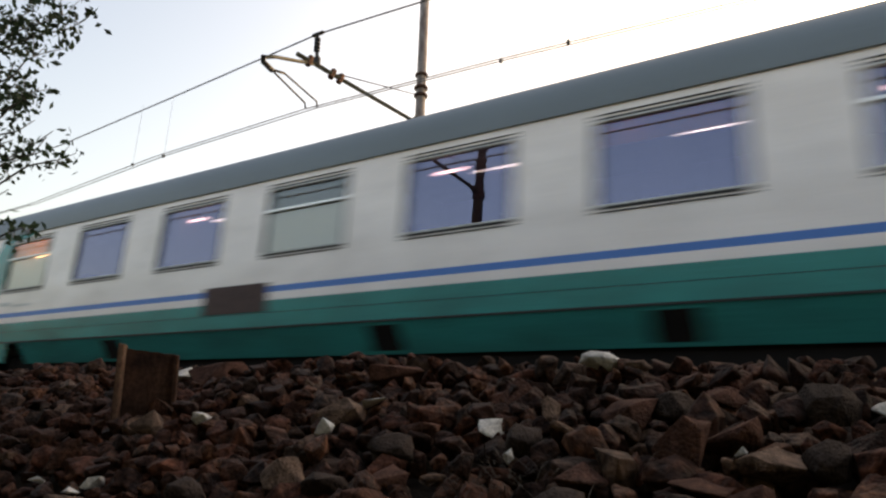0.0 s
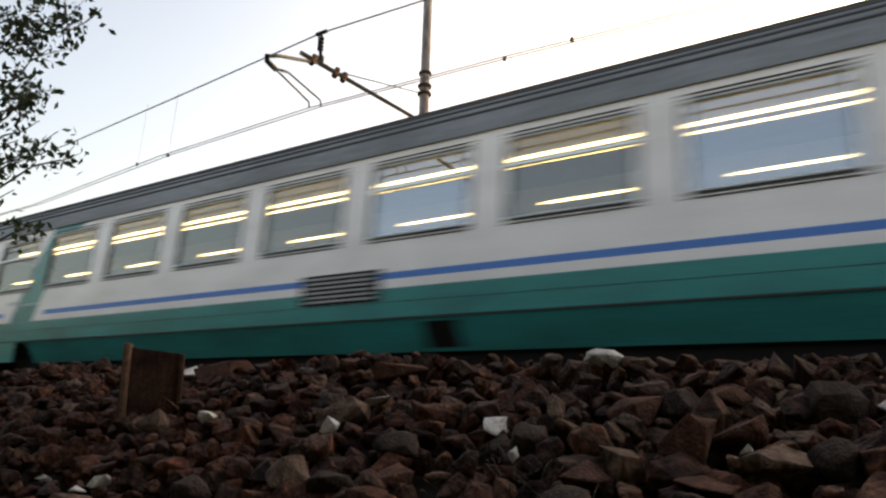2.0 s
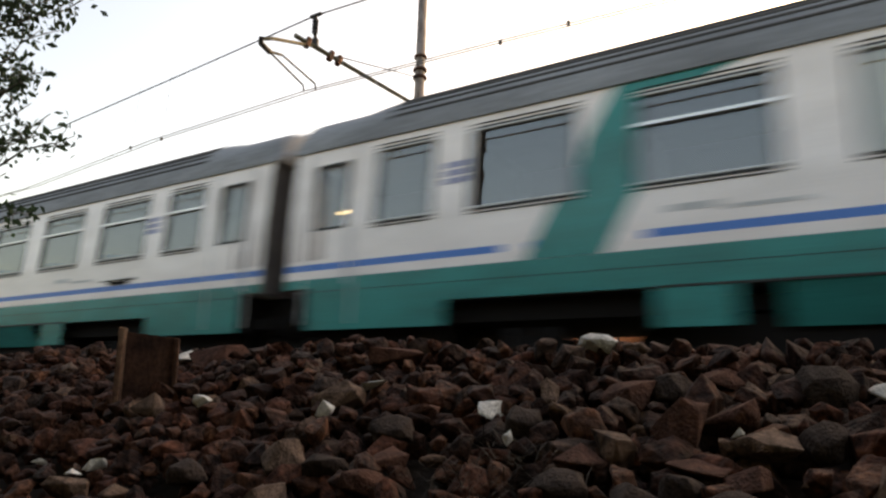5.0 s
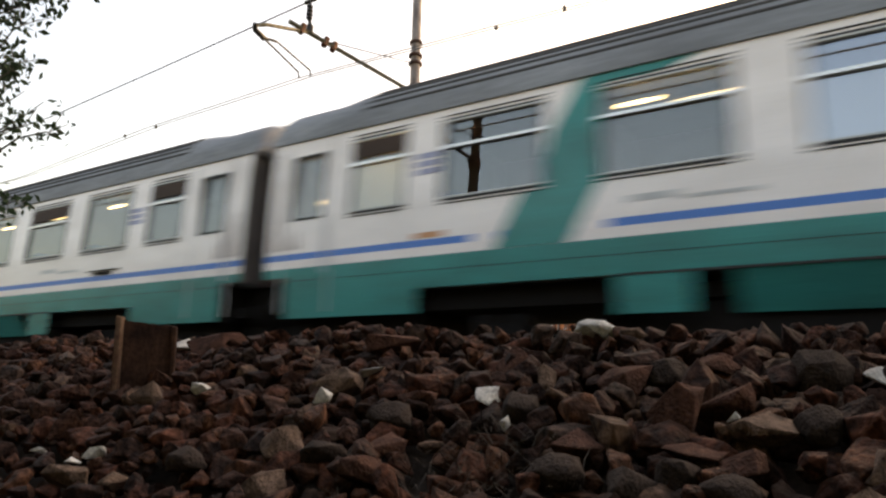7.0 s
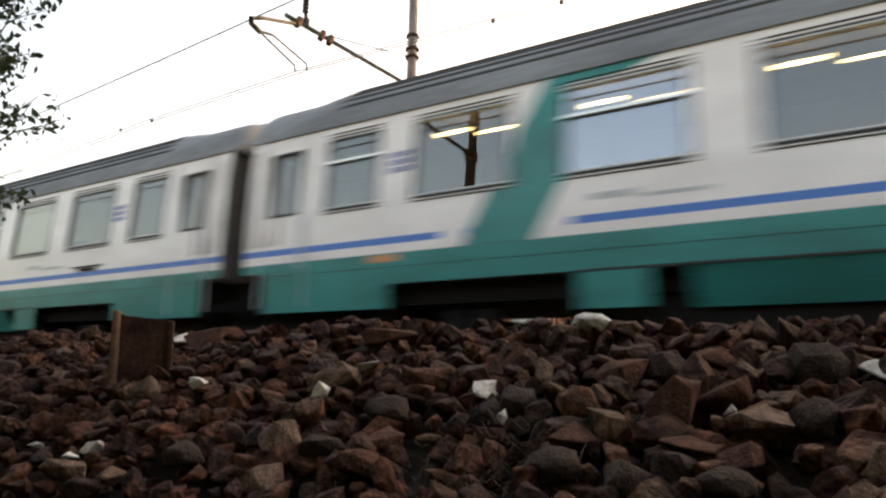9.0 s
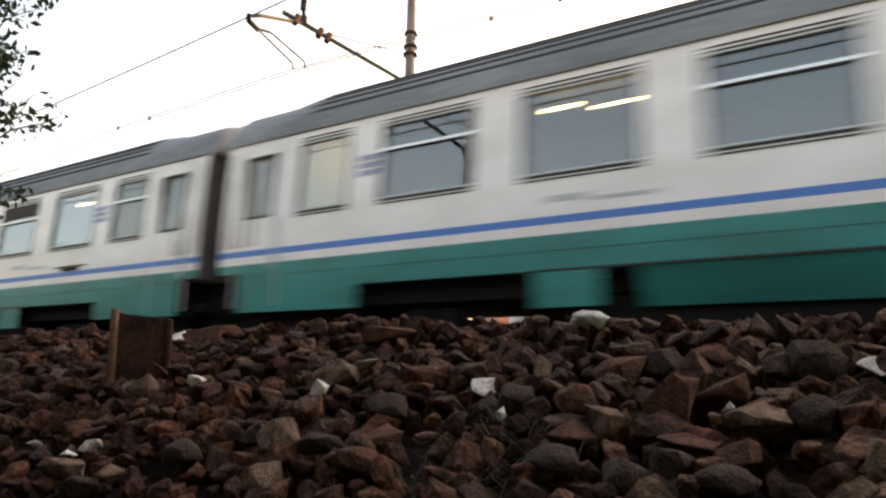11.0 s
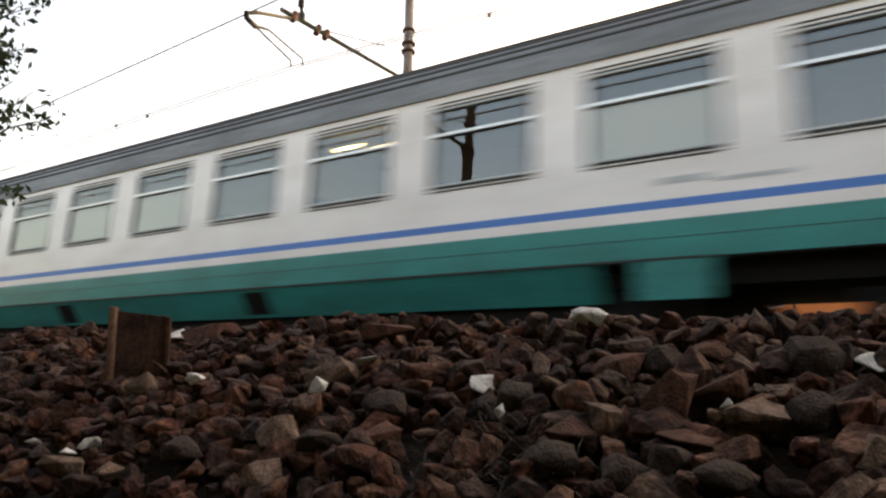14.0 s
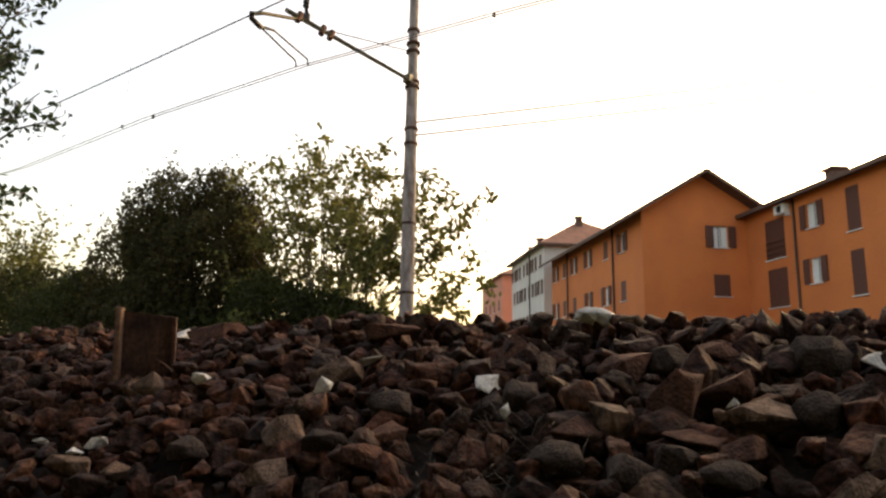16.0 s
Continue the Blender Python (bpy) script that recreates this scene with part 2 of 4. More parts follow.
def thing(name, m, label, category, group="", kind=""):
    e = new(name)
    e.empty_display_size = 0.2
    e.matrix_world = m
    return tagged(e, label, category, group, kind)


def box(bm, x0, x1, y0, y1, z0, z1, mat=0, bevel=0.0):
    vs = [bm.verts.new((x, y, z)) for x in (x0, x1) for y in (y0, y1) for z in (z0, z1)]
    fs = [bm.faces.new([vs[i] for i in q]) for q in ((0, 1, 3, 2), (4, 6, 7, 5), (0, 4, 5, 1), (2, 3, 7, 6), (0, 2, 6, 4), (1, 5, 7, 3))]
    for f in fs:
        f.material_index = mat
    if bevel:
        es = list({e for f in fs for e in f.edges})
        bmesh.ops.bevel(bm, geom=es, offset=bevel, segments=1, affect='EDGES')
    return bm


def tube(bm, pts, radii, n=8, mat=0, caps=True):
    """A round bar along the points."""
    pts = [Vector(p) for p in pts]
    if not isinstance(radii, (list, tuple)):
        radii = [radii] * len(pts)
    rings = []
    up = None
    for i, p in enumerate(pts):
        d = (pts[min(i + 1, len(pts) - 1)] - pts[max(i - 1, 0)]).normalized()
        if up is None or abs(up.dot(d)) > 0.95:
            up = Vector((0, 0, 1)) if abs(d.z) < 0.9 else Vector((1, 0, 0))
        a = d.cross(up).normalized()
        b = a.cross(d)
        up = b
        rings.append([bm.verts.new(p + radii[i] * (math.cos(2 * math.pi * k / n) * a + math.sin(2 * math.pi * k / n) * b)) for k in range(n)])
    for r, s in zip(rings, rings[1:]):
        for k in range(n):
            f = bm.faces.new((r[k], r[(k + 1) % n], s[(k + 1) % n], s[k]))
            f.material_index = mat
            f.smooth = True
    if caps:
        for r in (rings[0], rings[-1]):
            bm.faces.new(r).material_index = mat
    return bm


def quad(bm, a, b, c, d, mat=0):
    f = bm.faces.new([bm.verts.new(p) for p in (a, b, c, d)])
    f.material_index = mat
    return f


# ------------------------------------------------------------------ ground
def bank_height(x, y):
    """The surface of the stones: a heap along the line, falling towards the eye, and an unseen added bank behind it."""
    crest_y = 1.12 + 0.05 * math.sin(x * 1.7)
    crest = 0.383 + 0.010 * math.sin(x * 2.3 + 1.0) + 0.012 * math.sin(x * 5.1) - 0.03 * max(0.0, min(1.0, (x + 0.35) / 0.6))
    crest -= 0.03 * max(0.0, min(1.0, (-x - 1.8) / 1.0))
    foot = 0.10
    # Unseen bank behind the eye, added to keep sky light off the stones.
    if y < -0.55:
        return foot + 3.8 * min(1.0, (-0.55 - y) / 1.5)
    if y < 0.42:
        return foot
    if y < crest_y:
        u = (y - 0.42) / (crest_y - 0.42)
        return foot + (crest - foot) * (u ** 0.92)
    if y < 2.1:
        u = (y - crest_y) / (2.1 - crest_y)
        return crest - (crest + 0.02) * (u * u * (3 - 2 * u))
    return -0.02


def build_ground():
    xs = [-3000, -600, -200, -90, -40] + [-20 + 0.25 * i for i in range(121)] + [20, 60, 200, 600, 3000]
    ys = [-3000, -500, -80, -12, -4.5, -2.6, -2.05, -1.3, -0.55, 0.0, 0.25] + [0.4 + 0.06 * i for i in range(30)] + [2.4, 4, 8, 11.2, 12.0, 13.5, 16, 24, 40, 80, 200, 700, 3000]
    bm = bmesh.new()
    def h(x, y):
        if y <= 2.1:
            return bank_height(max(-20, min(10, x)), y) - (0.03 if 0.35 < y else 0.0)
        if y <= 11.2:
            return -0.04
        return -0.04 - 0.5 * min(1.0, (y - 11.2) / 2.3)
    g = [[bm.verts.new((x, y, h(x, y))) for y in ys] for x in xs]
    for i in range(len(xs) - 1):
        for j in range(len(ys) - 1):
            f = bm.faces.new((g[i][j], g[i + 1][j], g[i + 1][j + 1], g[i][j + 1]))
            f.smooth = True
            f.material_index = 2 if 1.0 < ys[j] < 11.5 else 0 if -0.8 < ys[j] < 12 else 1
    ob = part("ground", bm, [M_SOIL, M_GRASSLAND, M_BED])
    tagged(ob, "dark soil under the ballast running into rough grass", "ground", kind="structure")


def build_track(axis, label):
    t = thing("railway_track", pose(0, axis, 0), label, "railway track", "tracks", "structure")
    bm = bmesh.new()
    for s in (-0.7525, 0.7525):
        prof = [(-0.075, 0), (0.075, 0), (0.075, 0.015), (0.012, 0.03), (0.012, 0.10), (0.035, 0.115), (0.035, 0.15), (-0.035, 0.15),
                (-0.035, 0.115), (-0.012, 0.10), (-0.012, 0.03), (-0.075, 0.015)]
        a = [bm.verts.new((-160, s + y, z)) for y, z in prof]
        b = [bm.verts.new((120, s + y, z)) for y, z in prof]
        for k in range(len(prof)):
            bm.faces.new((a[k], a[(k + 1) % 12], b[(k + 1) % 12], b[k]))
        if s < 0:
            part("rail", bm, M_RAIL, t)
            bm = bmesh.new()
    part("rail", bm, M_RAIL, t)
    bm = bmesh.new()
    box(bm, -0.13, 0.13, -1.15, 1.15, -0.12, 0.0, bevel=0.015)
    first = part("sleeper", bm, M_SLEEPER, t)
    first.matrix_basis = pose(-40, 0, 0)
    for i in range(1, 90):
        share(first, pose(-40 + 0.6 * i, 0, 0), t)


# ------------------------------------------------------------------ train
SIDE = 6.32            # the flank of the train
PROFILE = [0.84, 0.93, 1.22, 1.47, 1.59, 1.70, 1.786, 2.23, 2.87, 3.22, 3.39]


def flank(z):
    if z < 1.22:
        return 0.6 * (1.22 - z)
    return 0.05 * max(0.0, z - 2.2) ** 2


def coach_skin(windows, doors):
    """Both side walls with their real openings."""
    bm = bmesh.new()
    cuts = [(c - w / 2, c + w / 2, 2.23, 3.22) for c, w in windows] + [(c - w / 2, c + w / 2, 2.26, 3.12) for c, w in doors]
    xs = sorted({-12.95, 12.95, -12.55, 12.55, -10.45, 10.45, -8.1, 8.1, -7.4, 7.4, -7.02, 7.02} | {round(v, 3) for c in cuts for v in c[:2]})
    zs = sorted(set(PROFILE) | {2.26, 3.12})
    for flip in (False, True):
        def P(x, z):
            y = 0.0 if z < 1.22 and abs(x) > 7.3 else flank(z)
            return (x, 2.82 - y if flip else y, z)
        for x0, x1 in zip(xs, xs[1:]):
            for z0, z1 in zip(zs, zs[1:]):
                xm, zm = (x0 + x1) / 2, (z0 + z1) / 2
                if any(a < xm < b and c < zm < d for a, b, c, d in cuts):
                    continue
                if zm < 1.47 and abs(xm) > 12.55:
                    continue
                if zm < 0.93 and abs(xm) > 8.1:
                    continue
                if zm < 1.22 and (8.1 < abs(xm) < 10.45 or 7.02 < abs(xm) < 7.4):
                    continue
                q = [P(x0, z0), P(x1, z0), P(x1, z1), P(x0, z1)]
                m = 0 if zm < 1.59 else 2 if 1.70 < zm < 1.786 else 1
                quad(bm, *(q if not flip else q[::-1]), m)
    for s in (-1, 1):      # end walls
        for x, zz in ((s * 12.95, PROFILE[3:]), (s * 12.55, PROFILE[1:4])):
            poly = [(x, flank(max(z, 1.3)), z) for z in zz] + [(x, 2.82 - flank(max(z, 1.3)), z) for z in zz[::-1]]
            f = bm.faces.new([bm.verts.new(p) for p in poly])
            f.material_index = 3 if abs(x) > 12.9 else 4
    bmesh.ops.remove_doubles(bm, verts=bm.verts, dist=0.0005)
    return bm


def roof_line(x):
    a = abs(x)
    lift = 0.77 - 0.07 * max(0.0, min(1.0, (a - 11.5) / 0.4)) ** 2
    if a > 12.86:
        lift *= math.sqrt(max(0.0, 1 - ((a - 12.86) / 0.22) ** 2))
    return lift


def coach_roof(ribbed):
    bm = bmesh.new()
    xs = [-13.07, -13.05, -13.0, -12.94, -12.86, -12.5, -12.2, -11.95, -11.8, -11.65, -11.5]
    xs = xs + [-8, -4, 0, 4, 8] + [-v for v in xs[::-1]]
    n = 22
    base = flank(3.39)
    rows = []
    for x in xs:
        r = []
        for k in range(n + 1):
            a = math.pi * k / n
            cy, cz = -math.cos(a), math.sin(a)
            y = 1.41 + (1.41 - base + 0.012) * math.copysign(abs(cy) ** 0.75, cy)
            r.append(bm.verts.new((x, y, 3.392 + roof_line(x) * cz ** 0.85)))
        rows.append(r)
    for r, s in zip(rows, rows[1:]):
        for k in range(n):
            bm.faces.new((r[k], s[k], s[k + 1], r[k + 1])).smooth = True
    for r in (rows[0], rows[-1]):
        bm.faces.new(r)
    box(bm, -12.9, 12.9, base - 0.035, base + 0.02, 3.375, 3.405)
    box(bm, -12.9, 12.9, 2.80 - base, 2.855 - base, 3.375, 3.405)
    return bm


def window_frame(w, z0, z1):
    """Rubber ring, slightly proud of the wall."""
    bm = bmesh.new()
    def ring(g, y):
        return [bm.verts.new((sx * (w / 2 + g), y + flank(z), z)) for sx, z in ((-1, z0 - g), (1, z0 - g), (1, z1 + g), (-1, z1 + g))]
    a, b, c = ring(.02, .02), ring(.016, -.012), ring(-.016, -.012)
    d = ring(-.02, .05)
    for p, q in ((a, b), (b, c), (c, d)):
        for i in range(4):
            bm.faces.new((p[i], p[(i + 1) % 4], q[(i + 1) % 4], q[i]))
    return bm


def strip_mesh(w, z, h, out):
    bm = bmesh.new()
    return box(bm, -w / 2 - .02, w / 2 + .02, flank(z) - out, flank(z) + .04, z - h / 2, z + h / 2, bevel=.003)


def pane_mesh(w, z0, z1):
    bm = bmesh.new()
    quad(bm, (-w / 2, flank(z0) + .02, z0), (w / 2, flank(z0) + .02, z0), (w / 2, flank(z1) + .02, z1), (-w / 2, flank(z1) + .02, z1))
    return bm


def bogie_mesh():
    bm = bmesh.new()
    for y in (0.25, 2.45):
        box(bm, -1.75, 1.75, y, y + .12, 0.52, 0.68, bevel=.02)
        for s in (-1.28, 1.28):
            box(bm, s - .16, s + .16, y - .04, y + .1, 0.36, 0.62, bevel=.03)
            for d in (-.28, .28):
                tube(bm, [(s + d, y + .05, .40), (s + d, y + .05, .62)], .085, 10)
        for d in (-.2, .2):
            tube(bm, [(d, y + .05, .36), (d, y + .05, .9)], .12, 10)
        box(bm, -.5, .5, y - .02, y + .14, 0.28, 0.38, bevel=.02)
    box(bm, -.3, .3, .3, 2.5, 0.6, 0.82)
    box(bm, -1.7, 1.7, 1.1, 1.7, 0.14, 0.62, bevel=.03)
    return bm


def wheelset_mesh():
    bm = bmesh.new()
    tube(bm, [(0, .3, 0), (0, 2.5, 0)], .08, 10)
    for y in (0.66, 2.03):
        tube(bm, [(0, y, 0), (0, y + .135, 0)], .455, 24)
        tube(bm, [(0, y + (.1 if y < 1 else 0), 0), (0, y + (.135 if y < 1 else .035), 0)], .485, 24)
    return bm


def band_mesh(low, width, wl, wr):
    """The slanting green band, broken by the windows wl and wr that it passes between."""
    bm = bmesh.new()
    def edges(z, clip):
        a = low + .56 * (z - 1.592)
        b = a + width + (.35 * (z - 3.24) / .13 if z > 3.24 else 0)
        return (max(a, wl), min(b, wr)) if clip else (a, b)
    for z0, z1, clip in ((1.592, 1.9, 0), (1.9, 2.19, 0), (2.19, 2.5, 1), (2.5, 2.8, 1), (2.8, 3.255, 1), (3.255, 3.37, 0)):
        (a0, b0), (a1, b1) = edges(z0, clip), edges(z1, clip)
        quad(bm, (a0, flank(z0) - .004, z0), (b0, flank(z0) - .004, z0), (b1, flank(z1) - .004, z1), (a1, flank(z1) - .004, z1))
    return bm


BANDS = [(-9.45, .87, -8.84, -8.26), (-7.75, .8, -7.14, -6.7), (-9.3, .9, -8.84, -7.93)]
STANDARD = [(1.9 * i, 1.28) for i in range(-5, 6)] + [(-11.1, 0.85), (11.1, 0.85)]
FIRST = [(-9.6 + 2.42 * i, 1.46) for i in range(9)] + [(-11.25, 0.9), (11.3, 0.9)]
SALOON = [(-10.3, 0.95)] + [(-7.89 + 1.94 * i, 1.45) for i in range(9)] + [(9.24, 0.95)]
BUILT = {}
wheelsets = []


def once(key, maker, mat, name, parent, m, label="", smooth=False):
    """A part whose mesh is shared by all that look alike."""
    if key in BUILT:
        return share(BUILT[key], m, parent)
    ob = part(name, maker(), mat, parent, label, smooth)
    ob.matrix_basis = m
    BUILT[key] = ob
    return ob


def build_coach(k, label, kind=0, ribbed=True, band=True, divided=(), blinds=(), lit=(), tube_mat=None, violet=False, grille=None,
                long_tubes=False, dark_top=(), bright=()):
    c = thing("railway_coach", pose(0, 0, 0), label, "railway coach", "coaches of the train")
    I = Matrix.Identity(4)
    wins = (STANDARD, SALOON, FIRST)[kind]
    saloon = kind == 1
    doors = [(-12.25, 0.5), (12.25, 0.5)]
    pane_mat = M_GLASS_VIOLET if violet else M_GLASS
    once(("skin", kind), lambda: coach_skin(wins, doors), [M_GREEN, M_WHITE, M_BLUE, M_END, M_UNDER], "body", c, I)
    once(("roof", ribbed), lambda: coach_roof(ribbed), M_ROOF if ribbed else M_ROOF_BLUE, "roof", c, I, "grey roof" if not ribbed else "grey ribbed roof")
    if ribbed:
        base = flank(3.39)
        for q in (2, 3, 4, 5, 6):
            for side in (q, 22 - q):
                a = math.pi * side / 22
                y = 1.41 - (1.41 - base) * math.copysign(abs(math.cos(a)) ** 0.75, math.cos(a))
                once("rib", lambda: tube(bmesh.new(), [(-11.4, 0, 0), (11.4, 0, 0)], .027, 6), M_RIB_SHADE, "rib", c, pose(0, y, 3.392 + 0.77 * math.sin(a) ** 0.85))

    def folds():
        bm = bmesh.new()
        for z, r in ((1.22, .012), (1.42, .0035)):
            box(bm, -12.54 if z > 1.3 else -8.1, 12.54 if z > 1.3 else 8.1, flank(z) - r * .5, flank(z) + .02, z - r, z + r)
        return bm
    once("folds", folds, M_RUBBER, "seam", c, I, "dark seam along the flank")

    def inner():
        bm = bmesh.new()
        box(bm, -12.5, 12.5, 0.2, 2.62, 1.235, 1.27)
        quad(bm, (-12.95, .12, 3.31), (12.95, .12, 3.31), (12.95, 2.68, 3.31), (-12.95, 2.68, 3.31))
        quad(bm, (-12.94, 2.0, 1.48), (12.94, 2.0, 1.48), (12.94, 2.0, 3.31), (-12.94, 2.0, 3.31))
        for i in range(-6, 7):
            x = 1.9 * i + .95 if i < 6 else 12.9
            if not saloon or abs(i) > 5:
                box(bm, x - .02, x + .02, .1, 2.0, 1.48 if x > 12.5 else 1.27, 3.3)
        return bm
    once(("inner", saloon), inner, M_INSIDE, "interior", c, I, "beige interior panelling")

    def seat():
        bm = bmesh.new()
        prof = [(.42, 1.25), (.9, 1.25), (.92, 2.42), (.76, 2.45), (.72, 1.7), (.44, 1.66)]
        for y in (.25, 1.8):
            bm.faces.new([bm.verts.new((x, y, z)) for x, z in prof])
        bm.verts.ensure_lookup_table()
        for j in range(6):
            bm.faces.new([bm.verts[q] for q in (j, (j + 1) % 6, 6 + (j + 1) % 6, 6 + j)])
        return bm

    # windows with frame, pane, blind and the lamp seen through them
    for i, (x, w) in enumerate(sorted(wins)):
        at = pose(x, 0, 0)
        div = i in divided
        fr = once(("wf", w, div), lambda: window_frame(w, 2.23, 3.22), M_RUBBER, "window", c, at, "black rubber-edged window")
        for z in (2.252, 3.197):
            once(("ws", w, z), lambda: strip_mesh(w, z, .022, .018), M_STRIP, "metal_strip", fr, I, "bright metal strip")
        for z in (2.185, 3.275):
            once(("wr", w, z), lambda: strip_mesh(w, z, .014, .016), M_RUBBER, "drip_strip", fr, I, "dark drip strip")
        if div:
            once(("wd", w), lambda: strip_mesh(w, 2.875, .038, .014), M_CHROME, "sash_bar", fr, I, "bright sash bar")
        tinted = violet and i not in blinds
        coat = pane_mat if tinted else M_GLASS_BRIGHT if i in bright else M_GLASS
        pn = once(("wp", w, coat.name), lambda: pane_mesh(w, 2.23, 3.22), coat, "pane", fr, I)
        pn.visible_shadow = False
        if i in blinds:
            cloth = violet and w < 1

            def blind():
                bm = bmesh.new()
                top = 2.85 if div else 3.19
                low = 2.84 if cloth else 2.2
                n = 14
                for j in range(n):
                    a, b = -w / 2 + w * j / n, -w / 2 + w * (j + 1) / n
                    ya, yb = .05 + .012 * (j % 2), .05 + .012 * ((j + 1) % 2)
                    quad(bm, (a, ya + flank(low), low), (b, yb + flank(low), low), (b, yb + flank(top), top), (a, ya + flank(top), top))
                return bm
            once(("bl", w, div, cloth), blind, M_CLOTH if cloth else M_BLIND, "blind", fr, I, "orange half-drawn blind" if cloth else "cream pulled-down blind")
        if k == 0 and i in (2, 7):
            def valance():
                bm = bmesh.new()
                n = 12
                for j in range(n):
                    a, b = -w / 2 + w * j / n, -w / 2 + w * (j + 1) / n
                    ya, yb = .06 + .01 * (j % 2), .06 + .01 * ((j + 1) % 2)
                    quad(bm, (a, ya + flank(2.92), 2.92), (b, yb + flank(2.92), 2.92), (b, yb + flank(3.19), 3.19), (a, ya + flank(3.19), 3.19))
                return bm
            once(("valance", w), valance, M_CLOTH, "upper_curtain", fr, I, "orange curtain drawn across the upper sash")
        # No known lamp: an added glow that tints the top of this window orange.
        if k == 0 and i == 2:
            once("top_glow", lambda: box(bmesh.new(), -.55, .55, .35, .45, 3.0, 3.06), M_TUBE_ORANGE, "lamp", fr, I, "added orange glow bar behind the upper curtain")
        # In coach 0 this lamp is made up, added to backlight the orange cloth.
        if k in (0, 7) and i == 0:
            once(("cabin_lamp", k), lambda: box(bmesh.new(), -.4, .0 if k else .4, .2, .34, 2.7 if k else 2.98, 2.76 if k else 3.04), M_LAMP_BLIND if k else M_TUBE_ORANGE, "lamp", fr, I, "lit warm lamp behind the blind to make it glow")
        if i in lit and w < 1:
            once("small_lamp", lambda: box(bmesh.new(), -.05, .3, .35, .6, 2.82, 2.95), M_TUBE, "lamp", fr, I, "lit ceiling lamp")
        if i in lit and w > 1:
            tm = tube_mat or M_TUBE
            if long_tubes:
                # Third row is no lamp: a glowing bar for the lamps' lower reflection.
                rows = ((-w / 2 - .2, w / 2 + .2, .45, 3.12), (-w / 2 - .1, w / 2 + .25, .85, 3.2), (-w / 2 + .4, w / 2 - .15, .16, 2.42))
            else:
                rows = ((-.5, -.15, .35, 3.1), (.08, .6, .38, 3.045))
            for n, (a, b, y, z) in enumerate(rows):
                warm = tm if n == 0 else M_TUBE
                once(("lamp", w, long_tubes, warm.name, n), lambda: box(bmesh.new(), a, b, y, y + .04, z, z + (.026 if n == 0 else .014)), warm, "lamp", fr, I, "glowing bar for a lamp or its reflection")
        if w > 1 and i not in blinds:
            for turn in (0, 180):
                once("seat", seat, M_SEAT, "seat", c, at if not turn else pose(x, 2.05, 0, 0, 0, 180), "dark blue seat")
        # Dark brown sheet painted as the dim inside above a dropped sash.
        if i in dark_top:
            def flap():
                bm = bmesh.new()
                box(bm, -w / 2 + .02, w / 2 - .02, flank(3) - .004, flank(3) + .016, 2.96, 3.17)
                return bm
            once(("flap", w), flap, M_SASH_DIM, "open_sash_shade", fr, I, "dark brown sheet painted as the dim inside of a dropped sash")
    for x, w in doors:
        def door():
            bm = bmesh.new()
            for s in (-.42, .42):
                box(bm, s - .008, s + .008, -.004, .02, 1.0, 3.3, 1)
            for a, b, cc, d in ((-.28, .28, 3.12, 3.15), (-.28, .28, 2.23, 2.26)):
                box(bm, a, b, -.01 + flank(d), flank(d) + .05, cc, d, 0)
            for s in (-1, 1):
                x0, x1 = sorted((s * .25, s * .28))
                box(bm, x0, x1, -.006, .06, 2.26, 3.12, 0)
            tube(bm, [(.36, -.03, 1.5), (.36, -.03, 2.2)], .014, 6, 2)
            return bm
        d = once("door", door, [M_RUBBER, M_MARK_GREY, M_CHROME], "door", c, pose(x, 0, 0), "narrow entrance door with a slim window")
        pn = once(("wp", w, "door"), lambda: pane_mesh(w, 2.26, 3.12), M_GLASS, "pane", d, I)
        pn.visible_shadow = False
        def dlamp():
            bm = bmesh.new()
            box(bm, -.3, .2, .55, .62, 2.62, 2.65)
            return bm
        if k in (3, 5, 6, 7, 2):
            once("dlamp", dlamp, M_TUBE, "lamp", d, I, "glowing bar for a lamp or its reflection")

    def grime(top):
        bm = bmesh.new()
        n, low = 6, 1.84
        for j in range(n):
            za, zb = low + (top - low) * j / n, low + (top - low) * (j + 1) / n
            wa, wb = .045 * (1 - .85 * j / n), .045 * (1 - .85 * (j + 1) / n)
            quad(bm, (-wa, flank(za) - .004, za), (wa, flank(za) - .004, za), (wb, flank(zb) - .004, zb), (-wb, flank(zb) - .004, zb))
        return bm
    rng = random.Random(60 + k)
    for end in (-1, 1):
        for q in range(4):
            top = rng.choice((2.1, 2.5, 2.95, 3.25))
            once(("grime", top), lambda: grime(top), M_GRIME, "grime_run", c, pose(end * (12.88 - .16 * q - .1 * rng.random()), 0, 0), "brown grime run beside the gangway")

    # running gear and ends
    def gangway():
        bm = bmesh.new()
        rings = []
        for j in range(9):
            g = .0 if j % 2 else -.05
            rings.append([bm.verts.new((12.94 + .0338 * j, y, z)) for y, z in ((.4 - g, 1.45), (.4 - g, 3.3 + g), (.6, 3.56 + g), (2.22, 3.56 + g), (2.42 + g, 3.3 + g), (2.42 + g, 1.45))])
        for p, q in zip(rings, rings[1:]):
            for i in range(5):
                bm.faces.new((p[i], p[i + 1], q[i + 1], q[i]))
        bm.faces.new(rings[-1])
        return bm
    def buffers():
        bm = bmesh.new()
        for y in (.53, 2.28):
            tube(bm, [(12.75, y, 1.05), (13.15, y, 1.05)], .16, 12)
            tube(bm, [(13.13, y, 1.05), (13.18, y, 1.05)], .23, 16)
        box(bm, 12.57, 13.204, .5, 2.32, .5, 1.46)
        box(bm, 12.9, 13.14, 1.25, 1.57, .8, 1.1)
        return bm
